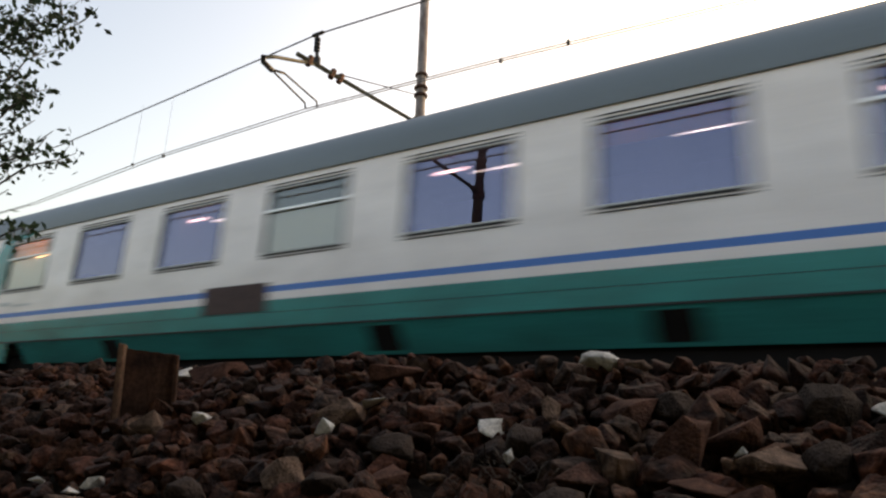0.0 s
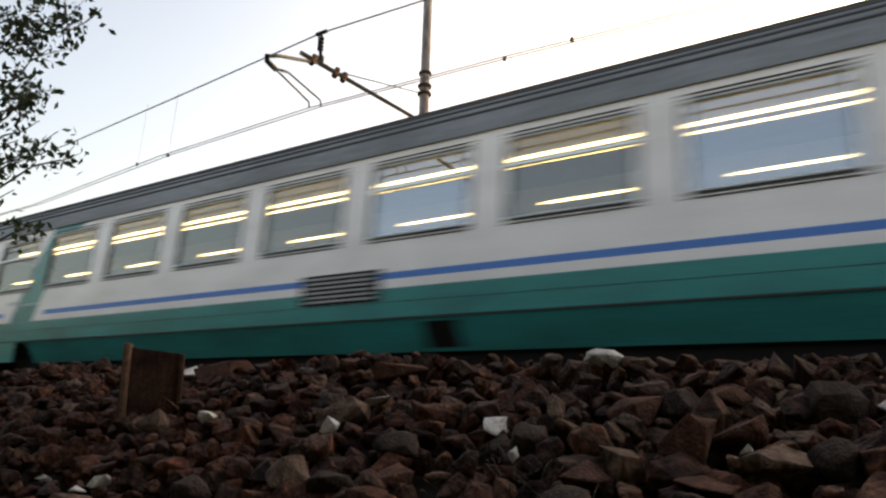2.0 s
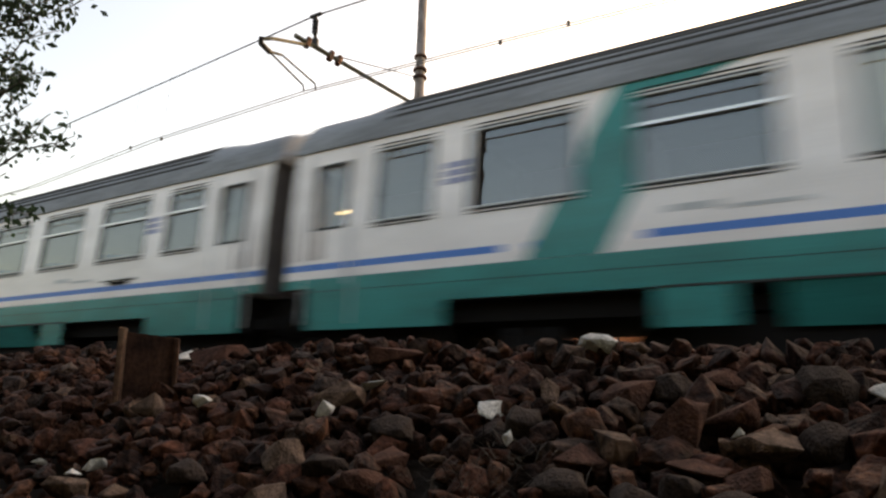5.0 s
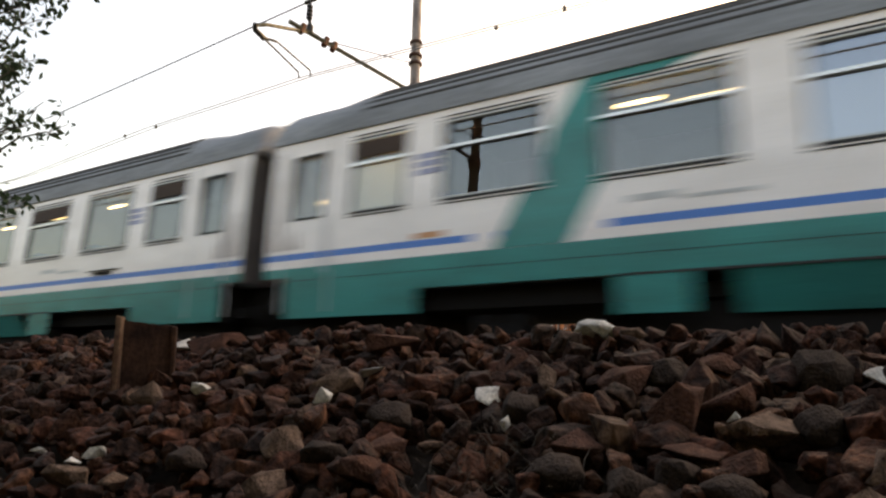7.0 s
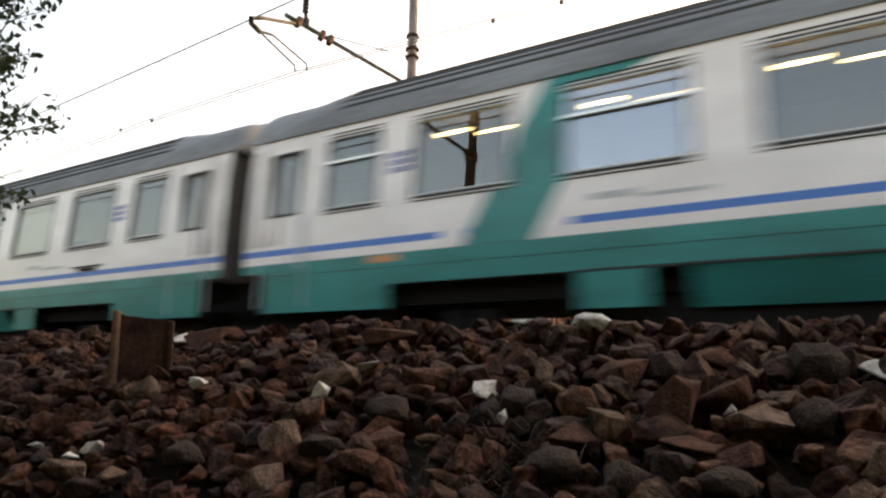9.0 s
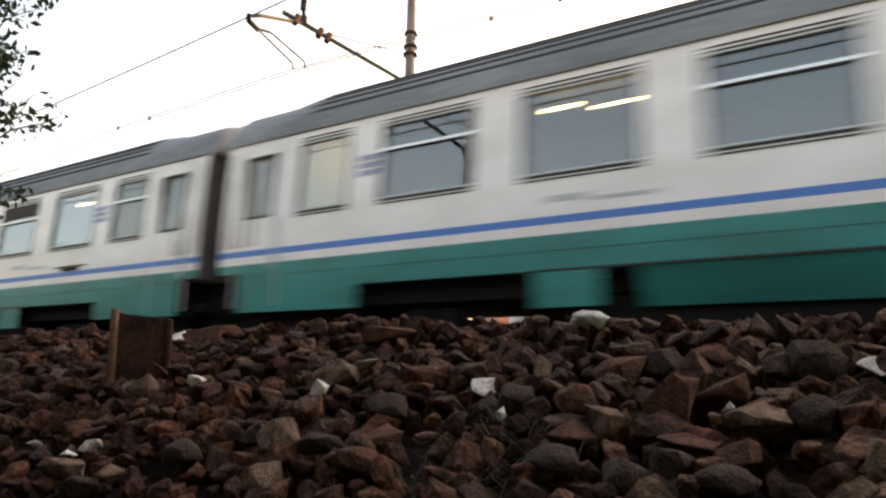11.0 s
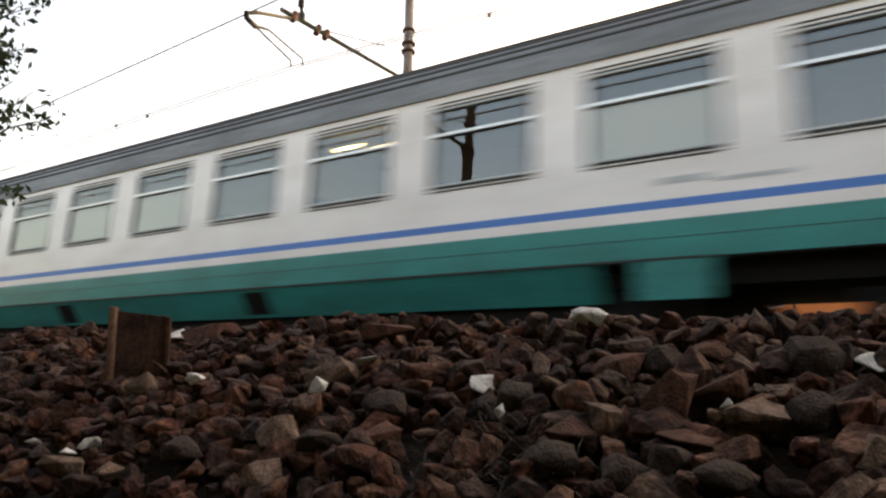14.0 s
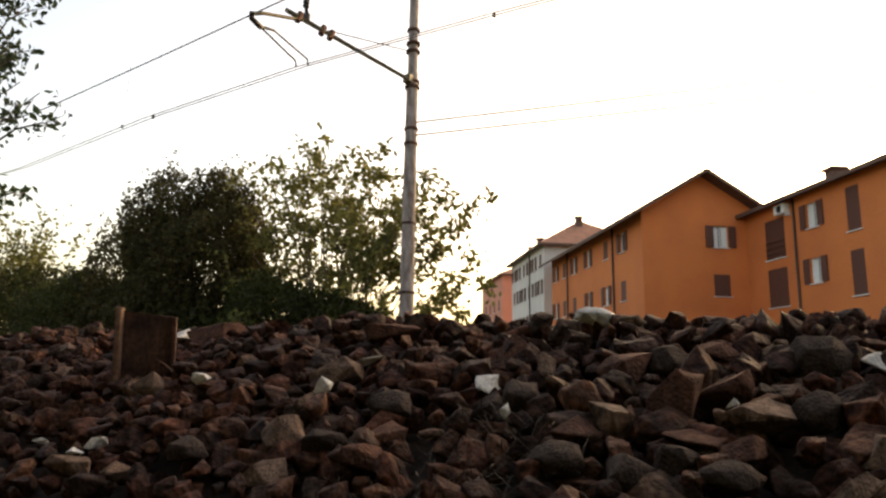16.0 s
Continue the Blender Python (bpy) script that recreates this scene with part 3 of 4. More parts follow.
    for turn in (0, 180):
        m = pose(0, 0, 0) if not turn else pose(0, 2.82, 0, 0, 0, 180)
        once("gangway", gangway, M_BELLOWS, "gangway_bellows", c, m, "dark folded gangway bellows")
        once("buffers", buffers, M_UNDER, "buffer_beam", c, m)
    for x in (-9.5, 9.5):
        b = once("bogie", bogie_mesh, M_UNDER, "bogie", c, pose(x, 0, 0), "black grimy bogie")
        for s in (-1.28, 1.28):
            wheelsets.append((once("wheelset", wheelset_mesh, M_UNDER, "wheelset", b, pose(s, 0, .46)), s))
    def belly():
        bm = bmesh.new()
        box(bm, -12.9, 12.9, .25, 2.57, 1.0, 1.14)
        return bm
    once("belly", belly, M_UNDER, "underframe", c, I, "black underframe")
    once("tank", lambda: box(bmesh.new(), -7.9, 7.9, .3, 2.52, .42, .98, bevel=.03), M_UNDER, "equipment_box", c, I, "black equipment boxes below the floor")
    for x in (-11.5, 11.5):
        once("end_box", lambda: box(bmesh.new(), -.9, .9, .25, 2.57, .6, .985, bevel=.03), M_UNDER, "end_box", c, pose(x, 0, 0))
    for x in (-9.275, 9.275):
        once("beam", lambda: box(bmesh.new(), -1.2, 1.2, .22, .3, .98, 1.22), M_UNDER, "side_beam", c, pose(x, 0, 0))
    # Near-black plate on the skin stands for the shade in a skirt opening.
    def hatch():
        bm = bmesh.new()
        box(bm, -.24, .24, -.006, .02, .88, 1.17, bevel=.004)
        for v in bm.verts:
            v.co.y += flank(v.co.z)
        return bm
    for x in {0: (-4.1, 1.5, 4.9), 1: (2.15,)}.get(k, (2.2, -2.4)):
        once("hatch", hatch, M_UNDER, "opening_shade_plate", c, pose(x, 0, 0), "dark plate painted as a shaded equipment opening in the skirt")
    if band:
        low, width, wl, wr = BANDS[kind]
        once(("band", kind), lambda: band_mesh(low, width, wl, wr), M_GREEN, "green_band", c, I, "slanting green paint band")
        for x in (low - .12, low + width + .24):
            once("stripe_gap", lambda: box(bmesh.new(), -.16, .16, -.003, .01, 1.695, 1.791), M_WHITE, "stripe_gap", c, pose(x, 0, 0), "white break in the blue stripe")
    # lettering panels, unreadable at speed
    def bar(w, h):
        bm = bmesh.new()
        return box(bm, -w / 2, w / 2, -.004, .01, 0, h)
    for x in (-9.35, 9.95) if saloon else (-10.35, 10.35):
        for z in (2.58, 2.68, 2.78):
            once("mark", lambda: bar(.32, .07), M_MARK, "lettering_bar", c, pose(x, flank(z), z), "violet-grey lettering bar")
    for x in (-7.4, 8.2):
        once("word", lambda: bar(.45, .07), M_MARK_GREY, "lettering_bar", c, pose(x - .32, 0, 1.93), "faint grey lettering bar")
        once("word2", lambda: bar(.62, .04), M_MARK_GREY, "lettering_bar", c, pose(x + .3, 0, 1.9), "faint grey lettering bar")
    def step():
        bm = bmesh.new()
        box(bm, -.45, .45, -.02, .01, 1.86, 1.88)
        box(bm, -.25, .25, -.03, .01, 1.8, 1.84)
        return bm
    if k != 7:
        once("step", step, M_UNDER, "foot_grip", c, pose(9.95 if saloon else 9.6, 0, 0), "dark recessed grip")
    def spot():
        bm = bmesh.new()
        box(bm, -.2, .2, -.004, .01, 1.8, 1.87)
        return bm
    if k in (0, 3, 6):
        once("spot", spot, M_ORANGE_MARK, "orange_mark", c, pose(-10.3, 0, 0), "small orange mark")
    def low_spot():
        bm = bmesh.new()
        box(bm, -.22, .22, -.004, .01, 1.485, 1.575)
        return bm
    if k in (1, 4):
        once("low_spot", low_spot, M_ORANGE_MARK, "orange_mark", c, pose(-10.55, 0, 0), "small orange mark on the green skirt")
    if grille:
        x, mat, slats = grille
        def gr():
            bm = bmesh.new()
            box(bm, -.66, .66, -.012, .02, 1.44, 1.84, 1, bevel=.004)
            if slats:
                for j in range(6):
                    box(bm, -.58, .58, -.03, -.008, 1.47 + .06 * j, 1.50 + .06 * j, 0)
            return bm
        once(("grille", slats), gr, [mat, M_UNDER if slats else mat], "ventilation_grille" if slats else "side_panel", c, pose(x, 0, 0),
             "slatted grey ventilation grille" if slats else "rusty brown side panel")
    if k == 7:
        bm = bmesh.new()
        quad(bm, (-8.75, -.005, 1.60), (-7.95, -.005, 1.60), (-8.2, -.005, 2.2), (-8.82, -.005, 2.2))
        quad(bm, (-8.82, -.004, 2.22), (-8.3, -.004, 2.22), (-8.3, flank(3.3) - .004, 3.3), (-8.82, flank(3.3) - .004, 3.3))
        part("fresh_patch", bm, M_PATCH, c, "fresh white repainted patch")
    return c


def build_train():
    base = "white coach, blue stripe, green skirt, "
    out = [
        build_coach(0, base + "violet-tinted windows", 2, ribbed=False, divided=(2, 5, 8), blinds=(0, 2, 5), lit=(1, 4, 6, 7, 8), violet=True, grille=(-1.13, M_BROWN, False), tube_mat=M_TUBE_ORANGE),
        build_coach(1, base + "long lit lamp rows inside", 1, divided=(0, 1, 6, 7), lit=range(1, 10), long_tubes=True, grille=(0.65, M_GRILLE, True), bright=(6, 8)),
        build_coach(2, base + "slatted side grille", divided=(2, 6, 10, 12), blinds=(3, 7), lit=(5, 7, 8, 9, 10, 11), grille=(0.0, M_GRILLE, True), bright=(5, 6, 10, 11)),
        build_coach(3, base + "bright sash bars", divided=range(13), blinds=(0, 3), lit=(0, 2, 6), dark_top=(0,), bright=(3,)),
        build_coach(4, base + "some opened upper sashes", divided=(0, 2, 6, 10, 12), lit=(1, 2, 3, 4, 5, 6, 8, 9, 10, 11), dark_top=(10, 12), bright=(2,)),
        build_coach(5, base + "no slanting band", band=False, divided=(1, 3, 6, 9), blinds=(0, 5, 10), lit=(0, 2, 4, 7)),
        build_coach(6, base + "a few opened sashes", divided=(0, 2, 6, 10, 12), lit=(1, 3, 4, 5, 6, 7, 9, 11), dark_top=(0, 2, 10), bright=(4, 5, 10, 11)),
        build_coach(7, base + "fresh white patch", band=False, divided=range(13), blinds=(0, 4, 5, 6, 10, 12), lit=(0, 8, 12), dark_top=(2,)),
    ]
    return out


# ------------------------------------------------------------------ overhead line
def build_mast(x, y, away, label, skin=None, steel=None):
    """Jointed concrete-clad mast with a tube cantilever reaching over its track. away: +1 reaches towards -y."""
    t = thing("catenary_mast", pose(x, y, -0.1), label, "railway mast", "masts")
    bm = bmesh.new()
    zs = [0, 1.6, 1.62, 4.5, 4.52, 6.55, 6.6, 9.9]
    rs = [.155, .15, .145, .135, .13, .12, .105, .095]
    tube(bm, [(0, 0, z) for z in zs], rs, 16)
    part("mast", bm, skin or M_CONCRETE, t)
    for z, r in ((3.3, .15), (4.98, .15), (5.3, .15), (6.22, .16), (6.34, .155), (7.02, .15), (7.2, .15), (7.5, .14), (1.9, .165)):
        bm = bmesh.new()
        tube(bm, [(0, 0, z), (0, 0, z + .05)], r, 16)
        part("clamp", bm, M_RUST, t, "rusty clamp")
    s = -away
    J, T = Vector((0, 0, 6.38)), Vector((0, s * 3.63, 6.21))
    bm = bmesh.new()
    box(bm, -.09, .09, min(0, s * .22), max(0, s * .22), 6.3, 6.46)
    tube(bm, [J + (T - J) * .06, T], .042, 10)
    part("cantilever", bm, steel or M_STEEL, t)
    bm = bmesh.new()
    E = Vector((0, s * 4.33, 5.72))
    a = J + (T - J) * .72
    tube(bm, [a, J + (T - J) * .86 + Vector((0, 0, .02)), (0, s * 4.1, 5.92), E + Vector((0, 0, .08))], .032, 8)
    part("strut", bm, steel or M_STEEL, t)
    bm = bmesh.new()
    tube(bm, [E + Vector((0, 0, .1)), E, E + Vector((0, -s * .2, -.06))], .045, 8)
    tube(bm, [E + Vector((0, -s * .18, -.05)), E + Vector((.02, -s * .3, -.03)), E + Vector((.02, -s * .44, .0))], .022, 6)
    part("strut_insulator", bm, M_DARKIRON, t, "dark insulator")
    for dx, o, ye, ze in ((0.0, .2, 3.34, 5.33), (0.02, .42, 3.09, 5.46)):
        bm = bmesh.new()
        tube(bm, [E + Vector((dx, -s * o, .3 * o - .12)), (dx, s * (ye + .02), ze + .1), (dx, s * ye, ze)], .017, 6)
        part("steady_arm", bm, M_DARKIRON, t)
    bm = bmesh.new()
    top = (0, s * 3.19, 6.82)
    mid = J + (T - J) * .87
    tube(bm, [mid, mid + Vector((0, 0, .14))], .06, 8)
    tube(bm, [mid + Vector((0, 0, .14)), (0, s * 3.19, 6.5)], .03, 8)
    for j in range(4):
        tube(bm, [(0, s * 3.19, 6.48 + .07 * j), (0, s * 3.19, 6.52 + .07 * j)], .055, 10)
    tube(bm, [(0, s * 3.19, 6.4), top], .022, 6)
    tube(bm, [(-.12, s * 3.19, 6.82), (.12, s * 3.19, 6.82)], .035, 6)
    part("insulator", bm, M_DARKIRON, t, "dark insulator string")
    for f in (.7, .76, .92):
        c = J + (T - J) * f
        part("tube_clamp", tube(bmesh.new(), [c + Vector((0, -.04, -.09)), c + Vector((0, .04, .09))], .055, 8), M_RUST, t)
    bm = bmesh.new()
    tube(bm, [(0, 0, 7.05), J + (T - J) * .72 + Vector((0, 0, .06))], .012, 5)
    part("stay_wire", bm, M_WIRE, t)
    if away > 0:
        for z in (5.46, 5.18):
            bm = bmesh.new()
            tube(bm, [(.1, 0, z), (8.25, 1.6, z - .1), (40, 7.6, z + .1), (110, 21, z + .2)], .018, 5)
            part("feeder_wire", bm, M_WIRE_GREY, t, "thin pale side wire")
    return t


def build_wires():
    w = thing("overhead_wire", pose(0, 0, 0), "dark carrier and pale contact wires over the far track", "overhead wire", "wires")
    bm = bmesh.new()
    tube(bm, [(-110, 9.2, 6.72), (-57, 8.6, 6.78), (-17, 8.22, 6.72), (-12.2, 7.92, 6.72), (-7.65, 7.61, 6.72), (-5.5, 7.73, 6.72), (0, 8.02, 6.7), (40, 8.7, 6.7)], .014, 6)
    part("carrier_wire", bm, M_WIRE, w)
    for y, z in ((-.11, 5.23), (.13, 5.34)):
        bm = bmesh.new()
        tube(bm, [(-110, 9 + y, z), (-57, 8.6 + y, z), (-18, 8.25 + y, z), (-12, 7.72 + y, z), (-7.65, 7.57 + y, z), (-4.1, 7.72 + y, z), (-.7, 7.95 + y, z), (40, 8.6 + y, z)], .010, 5)
        part("contact_wire", bm, M_WIRE_GREY, w)
    for x in (-12.95, -11.89, -4.1, -3.07):
        bm = bmesh.new()
        tube(bm, [(x, 7.76, 5.3), (x, 7.8, 6.7)], .003, 4)
        part("dropper", bm, M_WIRE_GREY, w)
        bm = bmesh.new()
        box(bm, x - .02, x + .02, 7.73, 7.77, 5.25, 5.31)
        part("wire_clip", bm, M_DARKIRON, w)
    n = thing("overhead_wire", pose(0, 0, 0), "dark carrier and pale contact wires over the near track", "overhead wire", "wires")
    for y, z, r, mt in ((2.8, 6.72, .016, M_WIRE), (2.99, 5.23, .009, M_WIRE_GREY), (2.74, 5.36, .009, M_WIRE_GREY)):
        bm = bmesh.new()
        tube(bm, [(-110, y, z), (40, y, z)], r, 5)
        part("carrier_wire" if z > 6 else "contact_wire", bm, mt, n)


# ------------------------------------------------------------------ houses
E1, E2 = Vector((-0.629, 0.777, 0)), Vector((0.777, 0.629, 0))


def house_matrix(a, b):
    """Local x runs along the long front (E1), local y into the house (E2)."""
    p = E1 * a + E2 * b
    return Matrix(((E1.x, E2.x, 0, p.x), (E1.y, E2.y, 0, p.y), (0, 0, 1, 0), (0, 0, 0, 1)))


def wall_with_holes(length, height, holes, thick=0.3):
    """A wall in the x-z plane with its outside at y = 0."""
    bm = bmesh.new()
    xs = sorted({0, length} | {v for h in holes for v in h[:2]})
    zs = sorted({-0.6, height} | {v for h in holes for v in h[2:]})
    for x0, x1 in zip(xs, xs[1:]):
        for z0, z1 in zip(zs, zs[1:]):
            if any(a < (x0 + x1) / 2 < b and c < (z0 + z1) / 2 < d for a, b, c, d in holes):
                continue
            quad(bm, (x0, 0, z0), (x1, 0, z0), (x1, 0, z1), (x0, 0, z1))
    for a, b, c, d in holes:
        quad(bm, (a, 0, c), (a, thick, c), (a, thick, d), (a, 0, d))
        quad(bm, (b, 0, c), (b, thick, c), (b, thick, d), (b, 0, d))
        quad(bm, (a, 0, d), (b, 0, d), (b, thick, d), (a, thick, d))
        quad(bm, (a, 0, c), (b, 0, c), (b, thick, c), (a, thick, c))
    return bm


def shutter_mesh(w, h):
    """A louvred leaf: one ridged sheet with a flat back."""
    bm = bmesh.new()
    n = max(4, int(h / .12))
    prof = [(.03, 0), (-.03, 0)] + [(-.03 - .022 * (q % 2), h * (q + 1) / (2 * n)) for q in range(2 * n - 1)] + [(-.03, h), (.03, h)]
    a = [bm.verts.new((-w / 2, y, z)) for y, z in prof]
    b = [bm.verts.new((w / 2, y, z)) for y, z in prof]
    for q in range(len(prof)):
        r = (q + 1) % len(prof)
        bm.faces.new((a[q], a[r], b[r], b[q]))
    bm.faces.new(a)
    bm.faces.new(b)
    return bm


def add_window(house, m, w, h, state):
    """A window in its opening, m at the middle of the sill on the outer face. state: open, shut, bare."""
    def frame_mesh():
        bm = bmesh.new()
        for a, b, c, d in ((-w / 2, w / 2, 0, .07), (-w / 2, w / 2, h - .07, h), (-w / 2, -w / 2 + .07, .07, h - .07), (w / 2 - .07, w / 2, .07, h - .07), (-.04, .04, .07, h - .07)):
            box(bm, a, b, .12, .2, c, d)
        return bm
    fr = once(("hw", w, h), frame_mesh, M_CURTAIN, "window", house, m, "white casement window")
    def pane():
        bm = bmesh.new()
        quad(bm, (-w / 2, .17, 0), (w / 2, .17, 0), (w / 2, .17, h), (-w / 2, .17, h))
        return bm
    once(("hp", w, h), pane, M_PANE, "pane", fr, Matrix.Identity(4))
    if state != "shut":
        def curt():
            bm = bmesh.new()
            for s in (-1, 1):
                x0, x1 = sorted((s * .1, s * (w / 2 - .08)))
                box(bm, x0, x1, .155, .166, .08, h - .08)
            return bm
        if state == "open":
            once(("hc", w, h), curt, M_CURTAIN, "curtain", fr, Matrix.Identity(4), "white curtain")
        for s in (-1, 1):
            sw = w / 2
            once(("hs", sw, h), lambda: shutter_mesh(sw, h), M_SHUTTER, "shutter", fr, pose(s * (w / 2 + sw / 2 + .02), -.05, 0), "brown louvred shutter")
    else:
        once(("hs", w, h), lambda: shutter_mesh(w - .02, h), M_SHUTTER, "shutter", fr, pose(0, .05, 0), "closed brown roller shutter")
    def sill():
        bm = bmesh.new()
        box(bm, -w / 2 - .08, w / 2 + .08, -.08, .12, -.06, 0)
        return bm
    once(("hl", w), sill, M_CREAM, "sill", fr, Matrix.Identity(4))


def build_house(name, m, length, depth, eave, rise, wall_mat, label, roof_kind, windows, gable_windows=(), overhang=0.45):
    """Front wall at y=0 along x, gable wall at x=0 facing -x."""
    h = thing(name, m, label, "house", "houses beyond the line")
    holes = [(x - w / 2, x + w / 2, z, z + hh) for x, z, w, hh, s in windows]
    part("front_wall", wall_with_holes(length, eave, holes), wall_mat, h)
    # gable end with its triangle, and the two hidden walls
    gh = [(y - w / 2, y + w / 2, z, z + hh) for y, z, w, hh, s in gable_windows]
    bm = wall_with_holes(depth, eave, gh)
    if roof_kind == "gable":
        bm.faces.new([bm.verts.new(p) for p in ((0, 0, eave), (depth, 0, eave), (depth / 2, 0, eave + rise))])
    g = part("gable_wall", bm, wall_mat, h)
    g.matrix_basis = Matrix(((0, 1, 0, 0), (1, 0, 0, 0), (0, 0, 1, 0), (0, 0, 0, 1)))
    bm = bmesh.new()
    quad(bm, (length, 0, -.6), (length, depth, -.6), (length, depth, eave), (length, 0, eave))
    quad(bm, (0, depth, -.6), (length, depth, -.6), (length, depth, eave), (0, depth, eave))
    if roof_kind == "gable":
        bm.faces.new([bm.verts.new(p) for p in ((length, 0, eave), (length, depth, eave), (length, depth / 2, eave + rise))])
    part("rear_wall", bm, wall_mat, h)
    # roof slabs with overhang and thickness
    o, th = overhang, .24
    sl = rise / (depth / 2)
    bm = bmesh.new()
    inset = depth / 2 if roof_kind == "hip" else 0
    for up, mat in ((0, 1), (th, 0)):
        ez = eave - o * sl + up
        A, B = (-o, -o, ez), (length + o, -o, ez)
        C, D = (-o, depth + o, ez), (length + o, depth + o, ez)
        R0, R1 = (-o + inset + (o if inset else 0), depth / 2, eave + rise + up), (length + o - inset - (o if inset else 0), depth / 2, eave + rise + up)
        quad(bm, A, B, R1, R0, mat)
        quad(bm, D, C, R0, R1, mat)
        if inset:
            for tri in ((C, A, R0), (B, D, R1)):
                bm.faces.new([bm.verts.new(p) for p in tri]).material_index = mat
        if up:
            for P, Q in ((A, B), (C, D)) + (((A, C), (B, D)) if inset else ((A, R0), (C, R0), (B, R1), (D, R1))):
                quad(bm, P, Q, (Q[0], Q[1], Q[2] - th), (P[0], P[1], P[2] - th), 1)
    part("roof", bm, [M_TILE, M_EAVE], h, "clay-tiled roof with brown eaves")
    for x, z, w, hh, s in windows:
        add_window(h, pose(x, 0, z), w, hh, s)
    for y, z, w, hh, s in gable_windows:
        add_window(h, Matrix(((0, 1, 0, 0), (1, 0, 0, y), (0, 0, 1, z), (0, 0, 0, 1))), w, hh, s)
    return h


def pipe(house, x, top):
    bm = bmesh.new()
    tube(bm, [(x, -.09, -.5), (x, -.09, top)], .07, 8)
    part("drainpipe", bm, M_PIPE, house, "brown drainpipe")


def chimney(house, x, y, z, s=0.5, h=1.2):
    bm = bmesh.new()
    box(bm, x - s / 2, x + s / 2, y - s / 2, y + s / 2, z - .8, z + h)
    box(bm, x - s * .7, x + s * .7, y - s * .7, y + s * .7, z + h, z + h + .15)
    part("chimney", bm, M_EAVE, house, "dark chimney")


def build_houses():
    # orange block with the gable end
    wins = []
    for x, a, b in ((3.3, "bare", "shut"), (6.5, "shut", "open"), (10.3, "open", "bare"), (13.9, "open", "shut"), (16.7, "shut", "shut"), (19.2, "bare", "open")):
        wins += [(x, 8.55, .9, 1.35, a), (x, 5.2, .9, 1.35, b), (x, 1.9, .9, 1.35, "shut")]
    g = build_house("house", house_matrix(40.05, 17.46), 20.6, 8.2, 10.7, 2.5, M_ORANGE, "orange rendered house with a gable end and brown shutters", "gable",
                    wins, [(5.3, 8.45, 1.0, 1.42, "open"), (5.25, 5.3, 1.1, 1.4, "shut")], overhang=1.0)
    for x in (4.95, 15.6):
        pipe(g, x, 10.5)
    # orange wing that comes nearer
    L = 22.0
    wins = [(3.0, 7.3, 1.9, 2.4, "shut"), (3.0, 4.4, 1.9, 2.3, "shut"), (3.0, 1.0, 1.9, 2.2, "shut")]
    for x, st in ((6.45, "open"), (13.2, "bare"), (19.0, "open")):
        wins += [(x, z, .95, 1.4, st) for z in (8.5, 5.4, 2.2)]
    for x in (9.6, 16.2):
        wins += [(x, z, .95, 2.3, "shut") for z in (7.7, 4.4, 1.0)]
    wins = [(L - x, z, w, hh, st) for x, z, w, hh, st in wins]
    w = build_house("house", house_matrix(40.05 - L, 24.55), L, 9.0, 10.55, 1.1, M_ORANGE, "long orange rendered house with brown shutters", "gable", wins, overhang=.7)
    pipe(w, L - 4.97, 10.5)
    chimney(w, L - 7.25, 1.0, 11.0, .7, .55)
    bm = bmesh.new()
    box(bm, L - 4.6, L - 3.6, -.4, 0, 9.75, 10.35, bevel=.03)
    box(bm, L - 4.6, L - 4.5, -.3, 0, 9.6, 9.75)
    tube(bm, [(L - 4.15, -.41, 10.05), (L - 4.15, -.43, 10.05)], .22, 16, 1)
    part("air_conditioner", bm, [M_AC, M_UNDER], w, "white air-conditioning box with a round fan")
    rail = bmesh.new()
    for z in (7.6, 7.95, 8.3):
        tube(rail, [(L - 3.95, -.06, z), (L - 2.05, -.06, z)], .025, 6)
    part("railing", rail, M_DARKIRON, w, "dark iron window railing")
    # white and pink houses farther along
    wins = []
    for i in range(6):
        for z in (1.8, 4.9, 8.0, 10.6):
            wins.append((1.3 + 2.3 * i, z, .9, 1.4, ("bare", "shut", "open")[(i + int(z)) % 3]))
    c = build_house("house", house_matrix(63.2, 17.4), 14.0, 11.0, 13.0, 3.4, M_CREAM, "white rendered house with a hipped clay roof", "hip", wins, overhang=.6)
    pipe(c, 5.4, 12.6)
    chimney(c, 4.2, 5.0, 15.6, .6, 1.0)
    chimney(c, 9.5, 2.2, 14.0, .6, 1.2)
    chimney(c, 12.6, 2.0, 13.8, .6, .9)
    wins = [(2 + 3 * i, z, .9, 1.4, "shut") for i in range(4) for z in (2, 5, 8)]
    build_house("house", house_matrix(82.0, 17.2), 14.0, 10.0, 12.5, 2.4, M_PINK, "salmon-pink rendered house with a clay roof", "hip", wins)


# ------------------------------------------------------------------ plants
def leaf(bm, p, size, rng, mat=0):
    d = Vector((rng.gauss(0, 1), rng.gauss(0, 1), rng.gauss(0, .7))).normalized()
    u = d.orthogonal().normalized()
    u = Matrix.Rotation(rng.uniform(0, 6.28), 3, d) @ u
    v = d.cross(u)
    L, W = size * rng.uniform(.7, 1.3), size * rng.uniform(.45, .7)
    a, b = bm.verts.new(p), bm.verts.new(p + u * L)
    c = bm.verts.new(p + u * L * .5 + v * W * .5 + d * W * .15)
    e = bm.verts.new(p + u * L * .5 - v * W * .5 + d * W * .15)
    f = bm.faces.new((a, c, b, e))
    f.material_index = mat
    f.smooth = False


